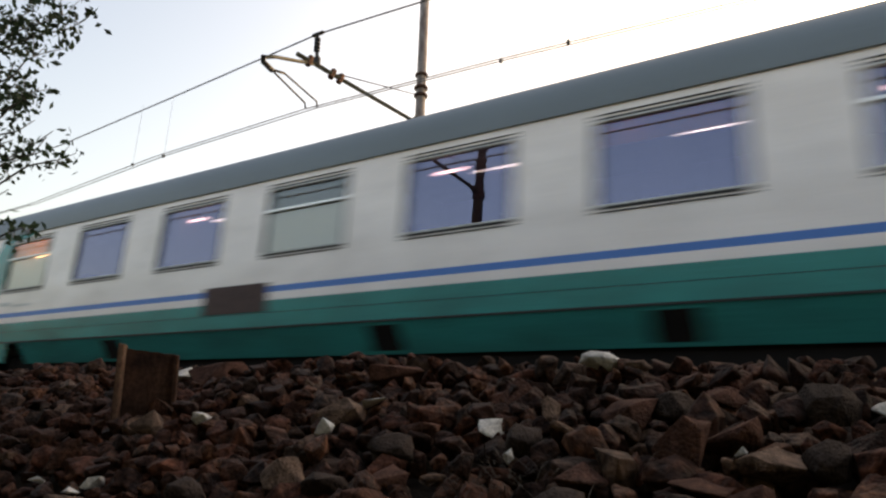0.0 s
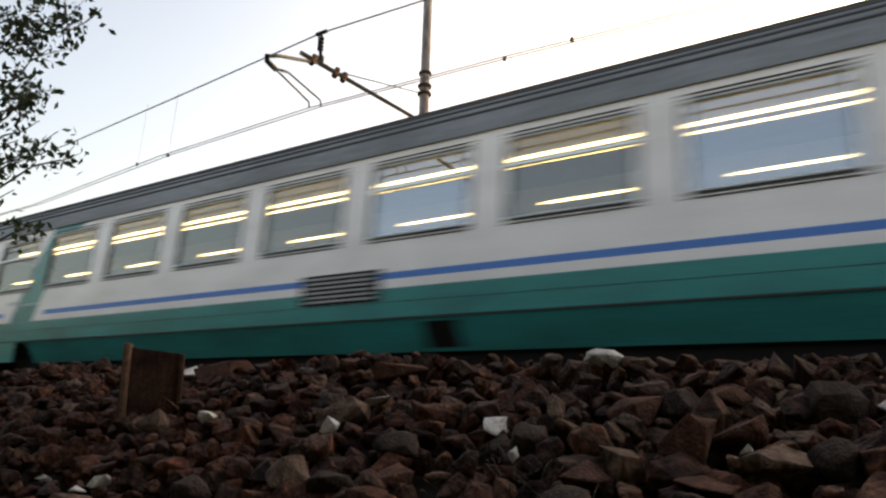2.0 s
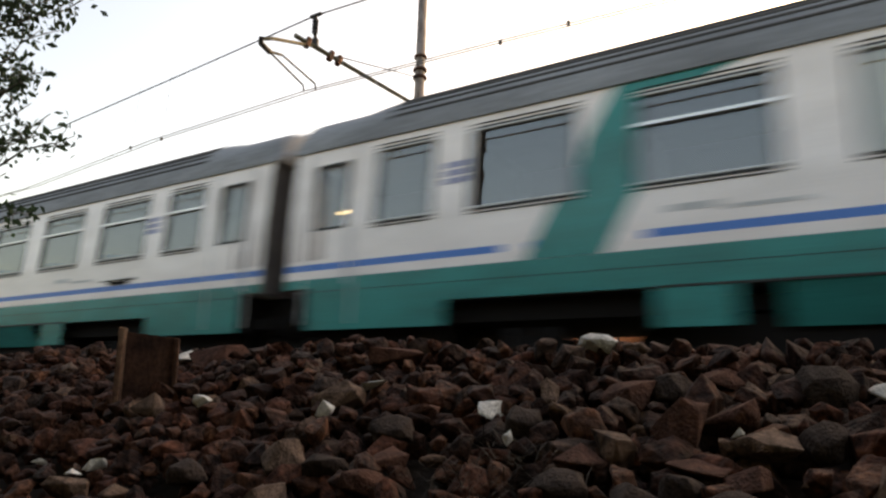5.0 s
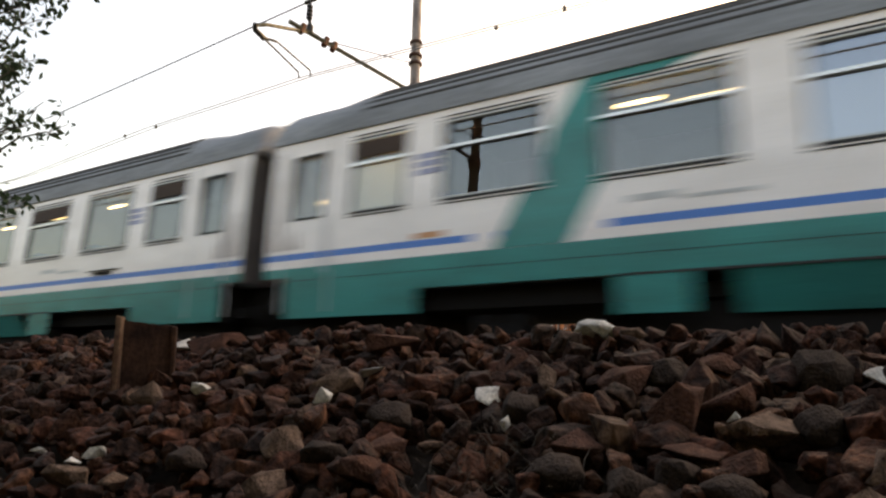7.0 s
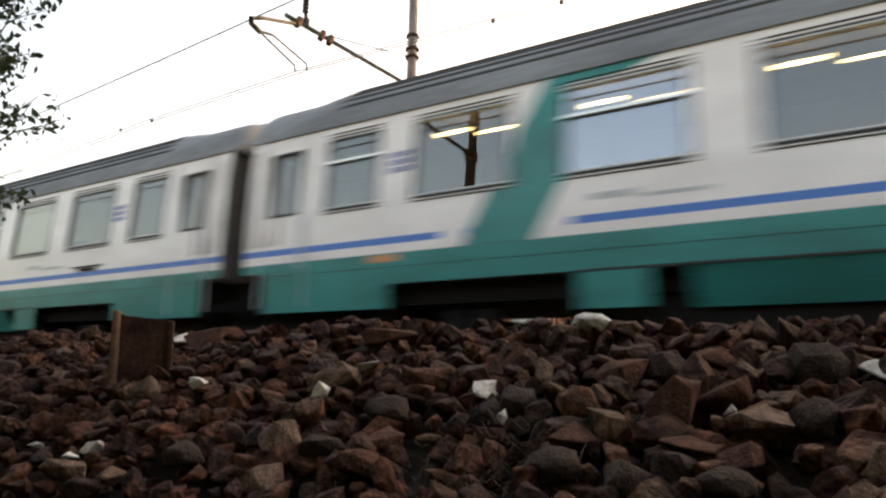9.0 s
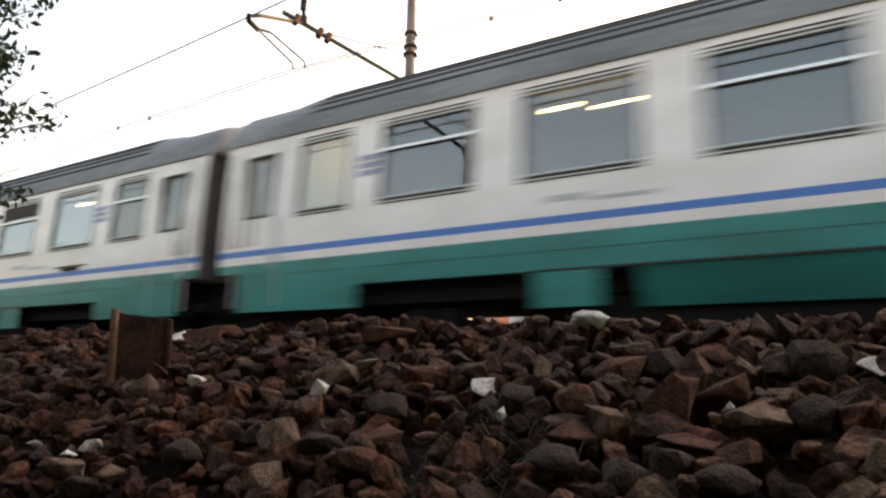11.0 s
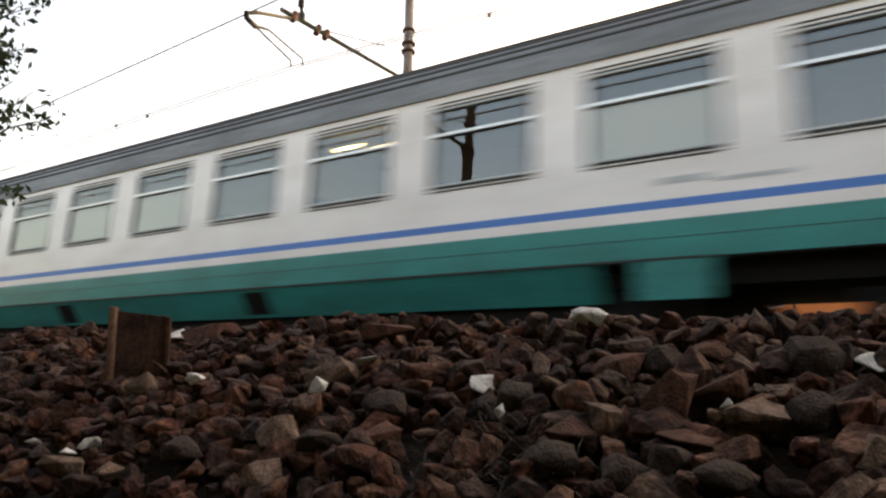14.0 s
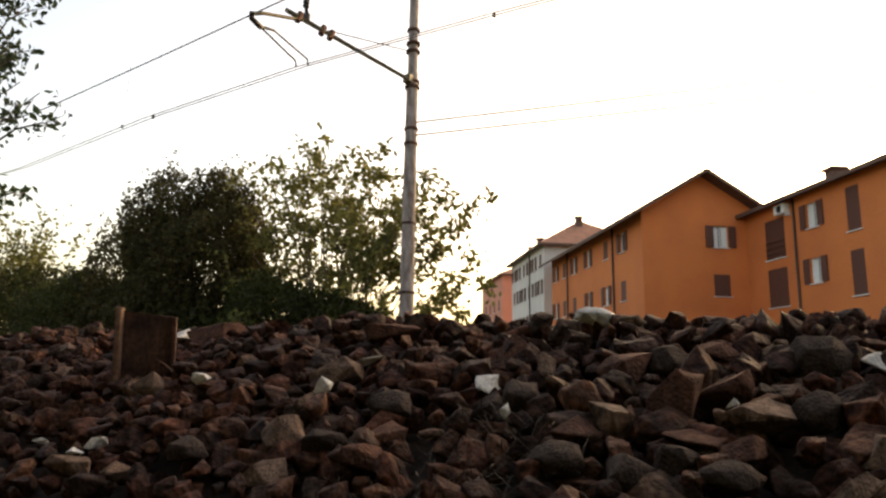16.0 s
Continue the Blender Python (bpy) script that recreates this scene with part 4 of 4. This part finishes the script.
def grow(wood, leaves, p, d, length, r, level, rng, leaf_size, leaf_n, spread=0.6, droop=0.0, clump=0.25, kids=(3, 4)):
    """A limb that bends, tapers, forks and carries leaf clumps at its ends."""
    pts, q, dd = [p], p.copy(), d.normalized()
    n = 4
    for i in range(n):
        dd = (dd + Vector((rng.gauss(0, .12), rng.gauss(0, .12), rng.gauss(0, .1) - droop))).normalized()
        q = q + dd * (length / n)
        pts.append(q.copy())
    tube(wood, pts, [r * (1 - .55 * i / n) for i in range(n + 1)], 6 if level > 1 else 4, caps=False)
    if level <= 1:
        for i in range(1, n + 1):
            for _ in range(leaf_n):
                o = Vector((rng.gauss(0, 1), rng.gauss(0, 1), rng.gauss(0, 1))) * clump * rng.random()
                leaf(leaves, pts[i] + o, leaf_size, rng)
    if level > 0:
        for j in range(rng.randint(*kids)):
            i = rng.randint(2, n)
            a = (dd + Vector((rng.gauss(0, spread), rng.gauss(0, spread), rng.gauss(0, spread * .8)))).normalized()
            grow(wood, leaves, pts[i], a, length * rng.uniform(.55, .8), r * .5, level - 1, rng, leaf_size, leaf_n, spread, droop, clump, kids)


def build_sparse_tree(x, y, height, seed, leaf_mat, label, leaf_size=.16, leaf_n=3, stems=4, lean=.35):
    rng = random.Random(seed)
    t = thing("tree", pose(x, y, -0.55), label, "tree", "trees beyond the line")
    wood, leaves = bmesh.new(), bmesh.new()
    for s in range(stems):
        a = 6.28 * s / stems + rng.uniform(-.4, .4)
        d = Vector((math.cos(a) * lean, math.sin(a) * lean, 1))
        grow(wood, leaves, Vector((.15 * math.cos(a), .15 * math.sin(a), 0)), d, height * .5 * rng.uniform(.8, 1.1), .07, 3, rng, leaf_size, leaf_n, .5, -.02, .3)
    part("trunk", wood, M_BARK, t)
    part("crown", leaves, leaf_mat, t)


def tree_top(x):
    """Height of the wide young tree's crown: a tall left half, a dip, a lower right half."""
    tall = 7.9 - .32 * abs(x + 1.4) ** 1.35
    low = 5.75 - .55 * abs(x - 3.5) ** 2
    return max(tall if x < 2.0 else 0, low, 3.6 - .25 * abs(x))


def build_wide_tree(x, y, seed, leaf_mat, label):
    """Many thin stems fanning out from one root, leafy along their outer half."""
    rng = random.Random(seed)
    t = thing("tree", pose(x, y, -0.55), label, "tree", "trees beyond the line")
    wood, leaves = bmesh.new(), bmesh.new()
    for i in range(92):
        ex = -4.1 + 8.1 * (i * .618 % 1.0)
        top = tree_top(ex) - .25
        ez = max(.9, top * (rng.uniform(.8, 1.0) if i % 3 == 0 else rng.uniform(.18, .9)))
        end = Vector((ex + rng.gauss(0, .12), rng.gauss(0, .8), ez))
        root = Vector((ex * .22, 0, 0))
        mid = root.lerp(end, .5) + Vector((-.12 * ex, 0, .1 * ez))
        pts = [root.lerp(mid, q / 3) for q in range(3)] + [mid.lerp(end, q / 4) + Vector((rng.gauss(0, .05), rng.gauss(0, .05), 0)) for q in range(5)]
        tube(wood, pts, [.024 - .0029 * q for q in range(8)], 5, caps=False)
        for p in pts[4:]:
            d = (end - mid).normalized() + Vector((rng.gauss(0, .7), rng.gauss(0, .7), rng.gauss(.1, .5)))
            grow(wood, leaves, p, d, rng.uniform(.3, .6), .009, 1, rng, .18, 3 if ex > 1.5 else 2, .8, .02, .17, (2, 3))
    part("trunk", wood, M_BARK, t)
    part("crown", leaves, leaf_mat, t)


def build_bush(x, y, rx, ry, h, seed, leaf_mat, label, n=7000, leaf_size=.13, name="bush", rough=.35):
    """Dense shrub: a few stems and leaves thick on an uneven shell, thinner inside."""
    rng = random.Random(seed)
    t = thing(name, pose(x, y, -0.55), label, name, "bushes beyond the line")
    wood, leaves = bmesh.new(), bmesh.new()
    for s in range(9):
        a = rng.uniform(0, 6.28)
        k = rng.uniform(.3, .85)
        end = Vector((rx * k * math.cos(a), ry * k * math.sin(a), h * rng.uniform(.6, 1.02)))
        tube(wood, [(0, 0, 0), end * .5 + Vector((0, 0, h * .15)), end], [.05, .03, .008], 5, caps=False)
    for i in range(n):
        a, b = rng.uniform(0, 6.28), math.asin(rng.uniform(-.25, 1))
        lump = noise.noise(Vector((math.cos(a) * 1.8 * math.cos(b) + seed, math.sin(a) * 1.8 * math.cos(b), math.sin(b) * 1.8)))
        fine = noise.noise(Vector((math.cos(a) * 6 + seed, math.sin(a) * 6, math.sin(b) * 6)))
        r = (1 + rough * lump + .16 * fine) * (1 - .28 * rng.random() ** 2)
        if rng.random() < .04:
            r *= rng.uniform(1.0, 1.14)
        p = Vector((rx * r * math.cos(a) * math.cos(b), ry * r * math.sin(a) * math.cos(b), h * .45 + h * .55 * r * math.sin(b)))
        if p.z > 0:
            leaf(leaves, p, leaf_size, rng)
    part("stems", wood, M_BARK, t)
    part("foliage", leaves, leaf_mat, t)


SHOOTS = [                # leaves along the shoot, then x and z of its points, rooted in the stem
    (1.0, ((1.06, 1.612), (1.391, 1.581), (1.56, 1.554), (1.68, 1.547))), (.35, ((1.06, 1.612), (1.241, 1.57), (1.407, 1.529))),
    (1.0, ((1.148, 1.381), (1.378, 1.394), (1.478, 1.423), (1.577, 1.439))), (.9, ((1.185, 1.284), (1.427, 1.25), (1.529, 1.261), (1.56, 1.306))),
    (.12, ((1.206, 1.23), (1.368, 1.207), (1.519, 1.207))), (.75, ((1.272, 1.056), (1.454, 1.067), (1.572, 1.074), (1.619, 1.126))),
    (.6, ((1.454, 1.067), (1.59, 1.071), (1.691, 1.036))), (0, ((1.26, 1.089), (1.429, 1.138), (1.582, 1.169))),
    (.7, ((1.35, .852), (1.488, .848), (1.559, .82))), (.12, ((1.327, .913), (1.411, .934), (1.498, .959))),
    (.8, ((1.134, 1.418), (1.276, 1.36), (1.392, 1.352))), (.7, ((1.138, 1.196), (1.221, 1.19), (1.297, 1.196))),
    (.6, ((1.174, 1.104), (1.25, 1.115), (1.326, 1.117))), (1.2, ((1.013, 1.736), (1.199, 1.687), (1.337, 1.689))),
    (.7, ((1.172, 1.32), (1.289, 1.325), (1.36, 1.339))), (1.2, ((1.0, 1.9), (1.25, 1.8), (1.45, 1.7))), (1.0, ((1.2, 1.63), (1.42, 1.62), (1.58, 1.6)))]


def build_near_tree():
    rng = random.Random(5)
    foot = bank_height(-3.72, 1.0) - .05
    t = thing("sapling", pose(-3.79, 1.0, foot), "thin-branched leafy sapling growing on the ballast bank", "sapling")
    wood, leaves = bmesh.new(), bmesh.new()
    tube(wood, [(0, 0, 0), (.04, 0, .6), (.0, .02, 1.2), (-.04, 0, 2.0)], [.03, .025, .018, .008], 8)
    for thick, run in SHOOTS:
        y = rng.uniform(-.06, .06)
        pts = [Vector((x, y + rng.uniform(-.02, .02), z - foot)) for x, z in run]
        limb = [Vector((.01, 0, max(.2, pts[0].z - .35))), Vector((pts[0].x * .6, y * .6, pts[0].z - .12))] + pts
        n = len(limb)
        tube(wood, limb, [.006 - .0045 * q / (n - 1) for q in range(n)], 5, caps=False)
        for p, q in zip(pts, pts[1:]):
            for _ in range(int(28 * thick * (q - p).length / .16)):
                o = Vector((rng.gauss(0, .016), rng.gauss(0, .03), rng.gauss(0, .02)))
                leaf(leaves, p.lerp(q, rng.random()) + o, .032, rng)
        for _ in range(int(7 * thick)):                       # short leafy side twigs
            j = rng.randrange(len(pts) - 1)
            p = pts[j].lerp(pts[j + 1], rng.random())
            e = p + Vector((rng.uniform(.0, .06), rng.uniform(-.04, .04), rng.uniform(-.05, .07)))
            tube(wood, [p, e], [.0022, .0012], 4, caps=False)
            for _ in range(5):
                leaf(leaves, e + Vector((rng.gauss(0, .011), rng.gauss(0, .011), rng.gauss(0, .011))), .024, rng)
    part("trunk", wood, M_BARK_GREY, t)
    part("crown", leaves, M_LEAF_NEAR, t)


def build_plants():
    build_bush(-16.95, 12.9, 2.25, 2.2, 6.3, 3, M_LEAF_DARK, "large dense dark-green rounded bush beyond the track", 42000, .13)
    build_bush(-19.4, 12.6, 1.9, 1.5, 5.3, 4, M_LEAF_DARK, "loose dark-green bush beside the large one", 8000, .14, rough=.6)
    build_wide_tree(-12.0, 13.6, 11, M_LEAF_YELLOW, "open yellow-green young tree against the bright sky")
    build_sparse_tree(-27.2, 13.4, 6.1, 12, M_LEAF_YELLOW, "small open yellowish tree behind the hedge", .2, 3, 3, .3)
    for i, (x, y, rx, h) in enumerate(((-31, 13.6, 3.4, 4.9), (-25.5, 12.6, 3.2, 4.3), (-21.6, 12.0, 2.6, 3.7), (-16.6, 11.9, 2.4, 2.6), (-13.0, 12.6, 2.0, 3.2), (-11.2, 12.8, 1.4, 2.7), (-40, 15, 6, 4.4))):
        build_bush(x, y, rx, 1.1, h, 20 + i, M_LEAF_GREEN, "low fresh-green hedge of weeds beyond the track", 8000, .14, "hedge")


# ------------------------------------------------------------------ ballast and what lies in it
def stone_mesh(seed, flat=.75, soft=.14, corners=13):
    """An angular broken stone about one unit across, with chipped and worn corners."""
    rng = random.Random(seed)
    bm = bmesh.new()
    ax = Vector((rng.uniform(.8, 1.15), rng.uniform(.65, .95), rng.uniform(flat - .15, flat + .1))) * .5
    for _ in range(corners):
        d = Vector((rng.gauss(0, 1), rng.gauss(0, 1), rng.gauss(0, 1))).normalized() * rng.uniform(.86, 1.04)
        bm.verts.new((d.x * ax.x, d.y * ax.y, d.z * ax.z))
    bmesh.ops.convex_hull(bm, input=bm.verts)
    bmesh.ops.delete(bm, geom=[v for v in bm.verts if not v.link_faces], context='VERTS')
    bmesh.ops.subdivide_edges(bm, edges=bm.edges, cuts=1, use_grid_fill=True)
    bmesh.ops.triangulate(bm, faces=bm.faces)
    bmesh.ops.smooth_vert(bm, verts=bm.verts, factor=soft, use_axis_x=True, use_axis_y=True, use_axis_z=True)
    for v in bm.verts:
        n = noise.noise(v.co * 4.5 + Vector((seed, 0, 0)))
        v.co *= 1.03 + .13 * n + rng.uniform(-.025, .025)
    return bm


def build_ballast():
    rng = random.Random(21)
    t = thing("ballast", pose(0, 0, 0), "heap of red-brown broken ballast stones", "ballast", kind="structure")
    shapes = []
    for s in range(14):
        bm = stone_mesh(100 + s)
        co = np.array([v.co[:] for v in bm.verts])
        for i, v in enumerate(bm.verts):
            v.index = i
        fc = [tuple(v.index for v in f.verts) for f in bm.faces]
        me = bpy.data.meshes.new("stone")
        bm.to_mesh(me)
        me.materials.append(M_STONE)
        bm.free()
        shapes.append((co, fc, me))
    verts, faces, count, singles = [], [], 0, 0
    standing = [(x, y, w) for rows in (WHITE_STONES, TAN_STONES, RED_STONES, GREY_STONES) for x, y, w, h in rows if y < 1.08]

    def lay(x, y, size, lift, single):
        nonlocal count, singles
        co, fc, me = rng.choice(shapes)
        z = bank_height(x, y) + lift
        m = pose(x, y, z, rng.uniform(-40, 40) + 15, rng.uniform(-35, 35), rng.uniform(0, 360))
        sc = Matrix.Diagonal((size * rng.uniform(.85, 1.25), size, size * rng.uniform(.8, 1.1), 1))
        m = m @ sc
        if single and singles < 300:
            o = new("stone", me)
            o.matrix_basis = m
            o.parent = t
            singles += 1
            return
        a = np.array(m)
        w = co @ a[:3, :3].T + a[:3, 3]
        verts.extend(map(tuple, w))
        faces.extend(tuple(i + count for i in f) for f in fc)
        count += len(co)

    # near face of the heap, in two courses
    for course in (0, 1):
        y = 0.34
        while y < 1.5:
            x = -3.2
            while x < 1.3:
                big = rng.random()
                size = rng.uniform(.03, .055) if big < .72 else rng.uniform(.055, .08)
                size *= .78 if y < .62 else 1.0
                soil = ((x + .35) / .085) ** 2 + ((y - .64) / .10) ** 2 < 1 and rng.random() < (.4 if course == 0 else .85)
                taken = course == 1 and any(abs(x - p) < .5 * w and abs(y - q) < .5 * w for p, q, w in standing)
                if not soil and not taken and (course == 0 or rng.random() < .55):
                    lay(x + rng.uniform(-.012, .012), y + rng.uniform(-.012, .012), size, rng.uniform(-.012, .004) + (.018 if course else 0),
                        course == 1 and -.95 < x < .15 and .5 < y < 1.15)
                x += .036 if course == 0 else .042
            y += .036
    # farther along the line
    for i in range(11000):
        x = -3.2 - 14 * rng.random() ** 1.6
        lay(x, rng.uniform(.4, 1.55), rng.uniform(.04, .075), rng.uniform(-.01, .02), False)
    for i in range(4200):
        lay(rng.uniform(1.3, 7), rng.uniform(.36, 1.52), rng.uniform(.04, .08), rng.uniform(-.01, .02), False)
    me = bpy.data.meshes.new("loose_stones")
    me.from_pydata(verts, [], faces)
    me.materials.append(M_STONES)
    o = new("loose_stones", me)
    o.parent = t
    tagged(o, kind="stuff")


def build_marked_stones():
    """Stones that stand out by their colour or size: x, y on the bank, width, height."""
    groups = [
        ("white_stone", M_ST_WHITE, "pale whitish broken stone on the ballast", WHITE_STONES),
        ("tan_stone", M_ST_TAN, "tan rough stone on the ballast", TAN_STONES),
        ("grey_stone", M_ST_GREY, "dull grey rounded stone on the ballast", GREY_STONES),
        ("red_stone", M_ST_RED, "rusty red-brown broken stone on the ballast", RED_STONES)]
    s = 0
    for name, mat, label, rows in groups:
        for x, y, w, h in rows:
            s += 1
            rounded = name == "grey_stone" or y > 1.08
            sharp = name == "white_stone"
            bm = stone_mesh(500 + s, .85 if rounded else .75, .3 if rounded else .1, 22 if rounded else 7 if sharp else 11)
            size = [max(v.co[i] for v in bm.verts) - min(v.co[i] for v in bm.verts) for i in range(3)]
            depth = .5 * (w + max(w, h))
            for v in bm.verts:
                v.co = Vector((v.co.x * w / size[0], v.co.y * depth / size[1], v.co.z * h / size[2])) * 1.12
            ob = part(name, bm, mat)
            rng = random.Random(s)
            up = .018 if y < 1.08 else h * .5
            ob.matrix_world = pose(x, y, bank_height(x, y) + up, rng.uniform(-14, 22), rng.uniform(-12, 12), 32 + rng.uniform(-14, 14))
            tagged(ob, label, "stone", "marked stones")


WHITE_STONES = [(-0.388, 1.1, 0.068, 0.034), (-1.409, 1.056, 0.046, 0.028), (-0.980, 0.779, 0.029, 0.02), (-0.686, 0.765, 0.03, 0.025), (-0.650, 0.866, 0.036, 0.023),
                (-0.438, 0.816, 0.033, 0.02), (-0.373, 0.737, 0.012, 0.017), (-1.064, 0.560, 0.016, 0.009), (-0.946, 0.578, 0.028, 0.017),
                (-0.944, 0.553, 0.022, 0.007), (0.007, 0.914, 0.028, 0.02), (-0.126, 0.783, 0.014, 0.012), (-1.107, 0.772, 0.016, 0.008)]
TAN_STONES = [(-0.623, 0.627, 0.053, 0.046), (-0.599, 0.558, 0.057, 0.022), (-0.809, 0.524, 0.035, 0.023), (-0.895, 0.519, 0.053, 0.033),
              (-0.097, 0.767, 0.066, 0.038), (-0.019, 0.643, 0.043, 0.026), (-0.004, 0.706, 0.035, 0.031), (-1.077, 0.750, 0.058, 0.040),
              (-0.703, 0.816, 0.076, 0.053), (-0.131, 0.918, 0.032, 0.020), (-0.379, 0.870, 0.025, 0.039), (-0.317, 1.078, 0.036, 0.024)]
RED_STONES = [(-1.255, 1.023, 0.121, 0.049), (-0.461, 0.929, 0.041, 0.043), (-0.269, 0.883, 0.065, 0.038), (-0.182, 0.777, 0.052, 0.069),
              (-0.146, 0.827, 0.071, 0.045), (-0.487, 0.660, 0.044, 0.032), (-0.477, 0.606, 0.052, 0.027), (-0.731, 0.983, 0.088, 0.037),
              (-0.148, 0.705, 0.061, 0.020), (-0.105, 0.684, 0.043, 0.033), (-0.272, 0.703, 0.052, 0.029), (-0.538, 0.793, 0.052, 0.024), (-0.182, 0.946, 0.049, 0.027)]
GREY_STONES = [(-0.051, 0.916, 0.062, 0.055), (-0.741, 0.574, 0.046, 0.031), (-0.563, 0.627, 0.051, 0.031), (-0.268, 0.640, 0.051, 0.035),
               (-0.226, 0.911, 0.052, 0.033), (-0.047, 0.774, 0.036, 0.039), (-0.158, 0.665, 0.042, 0.031), (-0.376, 0.781, 0.043, 0.035),
               (-0.529, 0.728, 0.056, 0.037), (-0.111, 0.645, 0.044, 0.024), (-0.202, 0.633, 0.047, 0.033)]


def build_stake(x, y, z):
    t = thing("iron_stake", pose(x, y, z, 0, -2, 48), "short rusty iron channel stake driven into the ballast", "stake")

    def slanted(bm, fall):
        for v in bm.verts:
            if v.co.z > 0:
                v.co.z += -fall * (v.co.x + .045) + .0025 * noise.noise(v.co * 60)
            v.co.y += .0015 * noise.noise(v.co * 35)
        return bm
    bm = bmesh.new()
    for q in range(10):
        box(bm, -.04 + .0088 * q, -.04 + .0088 * (q + 1), 0, .010, -.08, .128)
    bmesh.ops.remove_doubles(bm, verts=bm.verts, dist=.0002)
    part("web", slanted(bm, .12), M_RUST, t)
    # Paler rust than the web: the lit look of this edge is coloured in.
    bm = bmesh.new()
    box(bm, -.05, -.039, -.03, .012, -.08, .134, bevel=.002)
    part("flange", slanted(bm, .0), M_RUST_LIT, t, "flange edge coloured pale as if lit")
    bm = bmesh.new()
    box(bm, .0485, .058, -.012, .012, -.08, .128, bevel=.002)
    part("flange", slanted(bm, .12), M_RUST, t)


def build_dry_grass():
    rng = random.Random(9)
    bm = bmesh.new()
    for i in range(260):
        x, y = rng.gauss(-.35, .07), rng.uniform(.53, .74)
        z = bank_height(x, y) + .01
        a, L = rng.uniform(0, 6.28), rng.uniform(.025, .075)
        d = Vector((math.cos(a), math.sin(a) * .6, rng.uniform(.1, .8))).normalized()
        p0 = Vector((x, y, z))
        p1 = p0 + d * L * .5
        p2 = p1 + (d + Vector((0, 0, -.5))).normalized() * L * .5
        s = Vector((d.y, -d.x, 0)).normalized() * .0005
        bm.faces.new([bm.verts.new(q) for q in (p0 - s, p0 + s, p1 + s, p1 - s)])
        bm.faces.new([bm.verts.new(q) for q in (p1 - s, p1 + s, p2)])
    o = part("dry_grass", bm, M_STRAW)
    tagged(o, "dry thin grass stalks between the stones", "grass", kind="stuff")


# ------------------------------------------------------------------ assembly
build_ground()
build_track(SIDE + 1.41, "far track with rusty rails on concrete sleepers")
build_track(SIDE + 1.41 - 3.6, "near track with rusty rails on concrete sleepers")
coaches = build_train()
build_mast(-7.65, 10.8, 1, "weathered mast with a tube cantilever beyond the far track")
build_mast(-7.65, -0.35, -1, "dark iron mast with a tube cantilever beside the near track", M_UNDER, M_UNDER)
build_wires()
build_houses()
build_plants()
build_near_tree()
build_stake(-1.195, 0.81, bank_height(-1.195, 0.81) + .01)
build_dry_grass()
build_marked_stones()
build_ballast()


# ------------------------------------------------------------------ what moves
DRIFT = [(0.0, -0.27), (0.5, -0.04), (1.0, 0.12), (2.0, 0.22), (3.0, 0.28), (4.0, 0.33), (5.0, 0.38), (7.0, 0.44), (8.0, 0.48), (9.0, 0.48), (11.5, 0.34), (12.5, 0.10), (13.2, -0.03), (14.5, -0.42), (15.2, -0.80), (16.0, -1.10)]


def motions():
    """The train runs past at about 13 m/s."""
    for k, c in enumerate(coaches):
        walk(c, [(t, pose(-6.15 - 26.4 * k + 13.0 * t + d, SIDE, RAIL)) for t, d in DRIFT])
    turn = math.degrees(13.0 / 0.46 / FPS)
    for ob, x in wheelsets:
        walk(ob, [(q / FPS, pose(x, 0, .46, 0, turn * q, 0)) for q in range(16 * FPS + 1)])


motions()
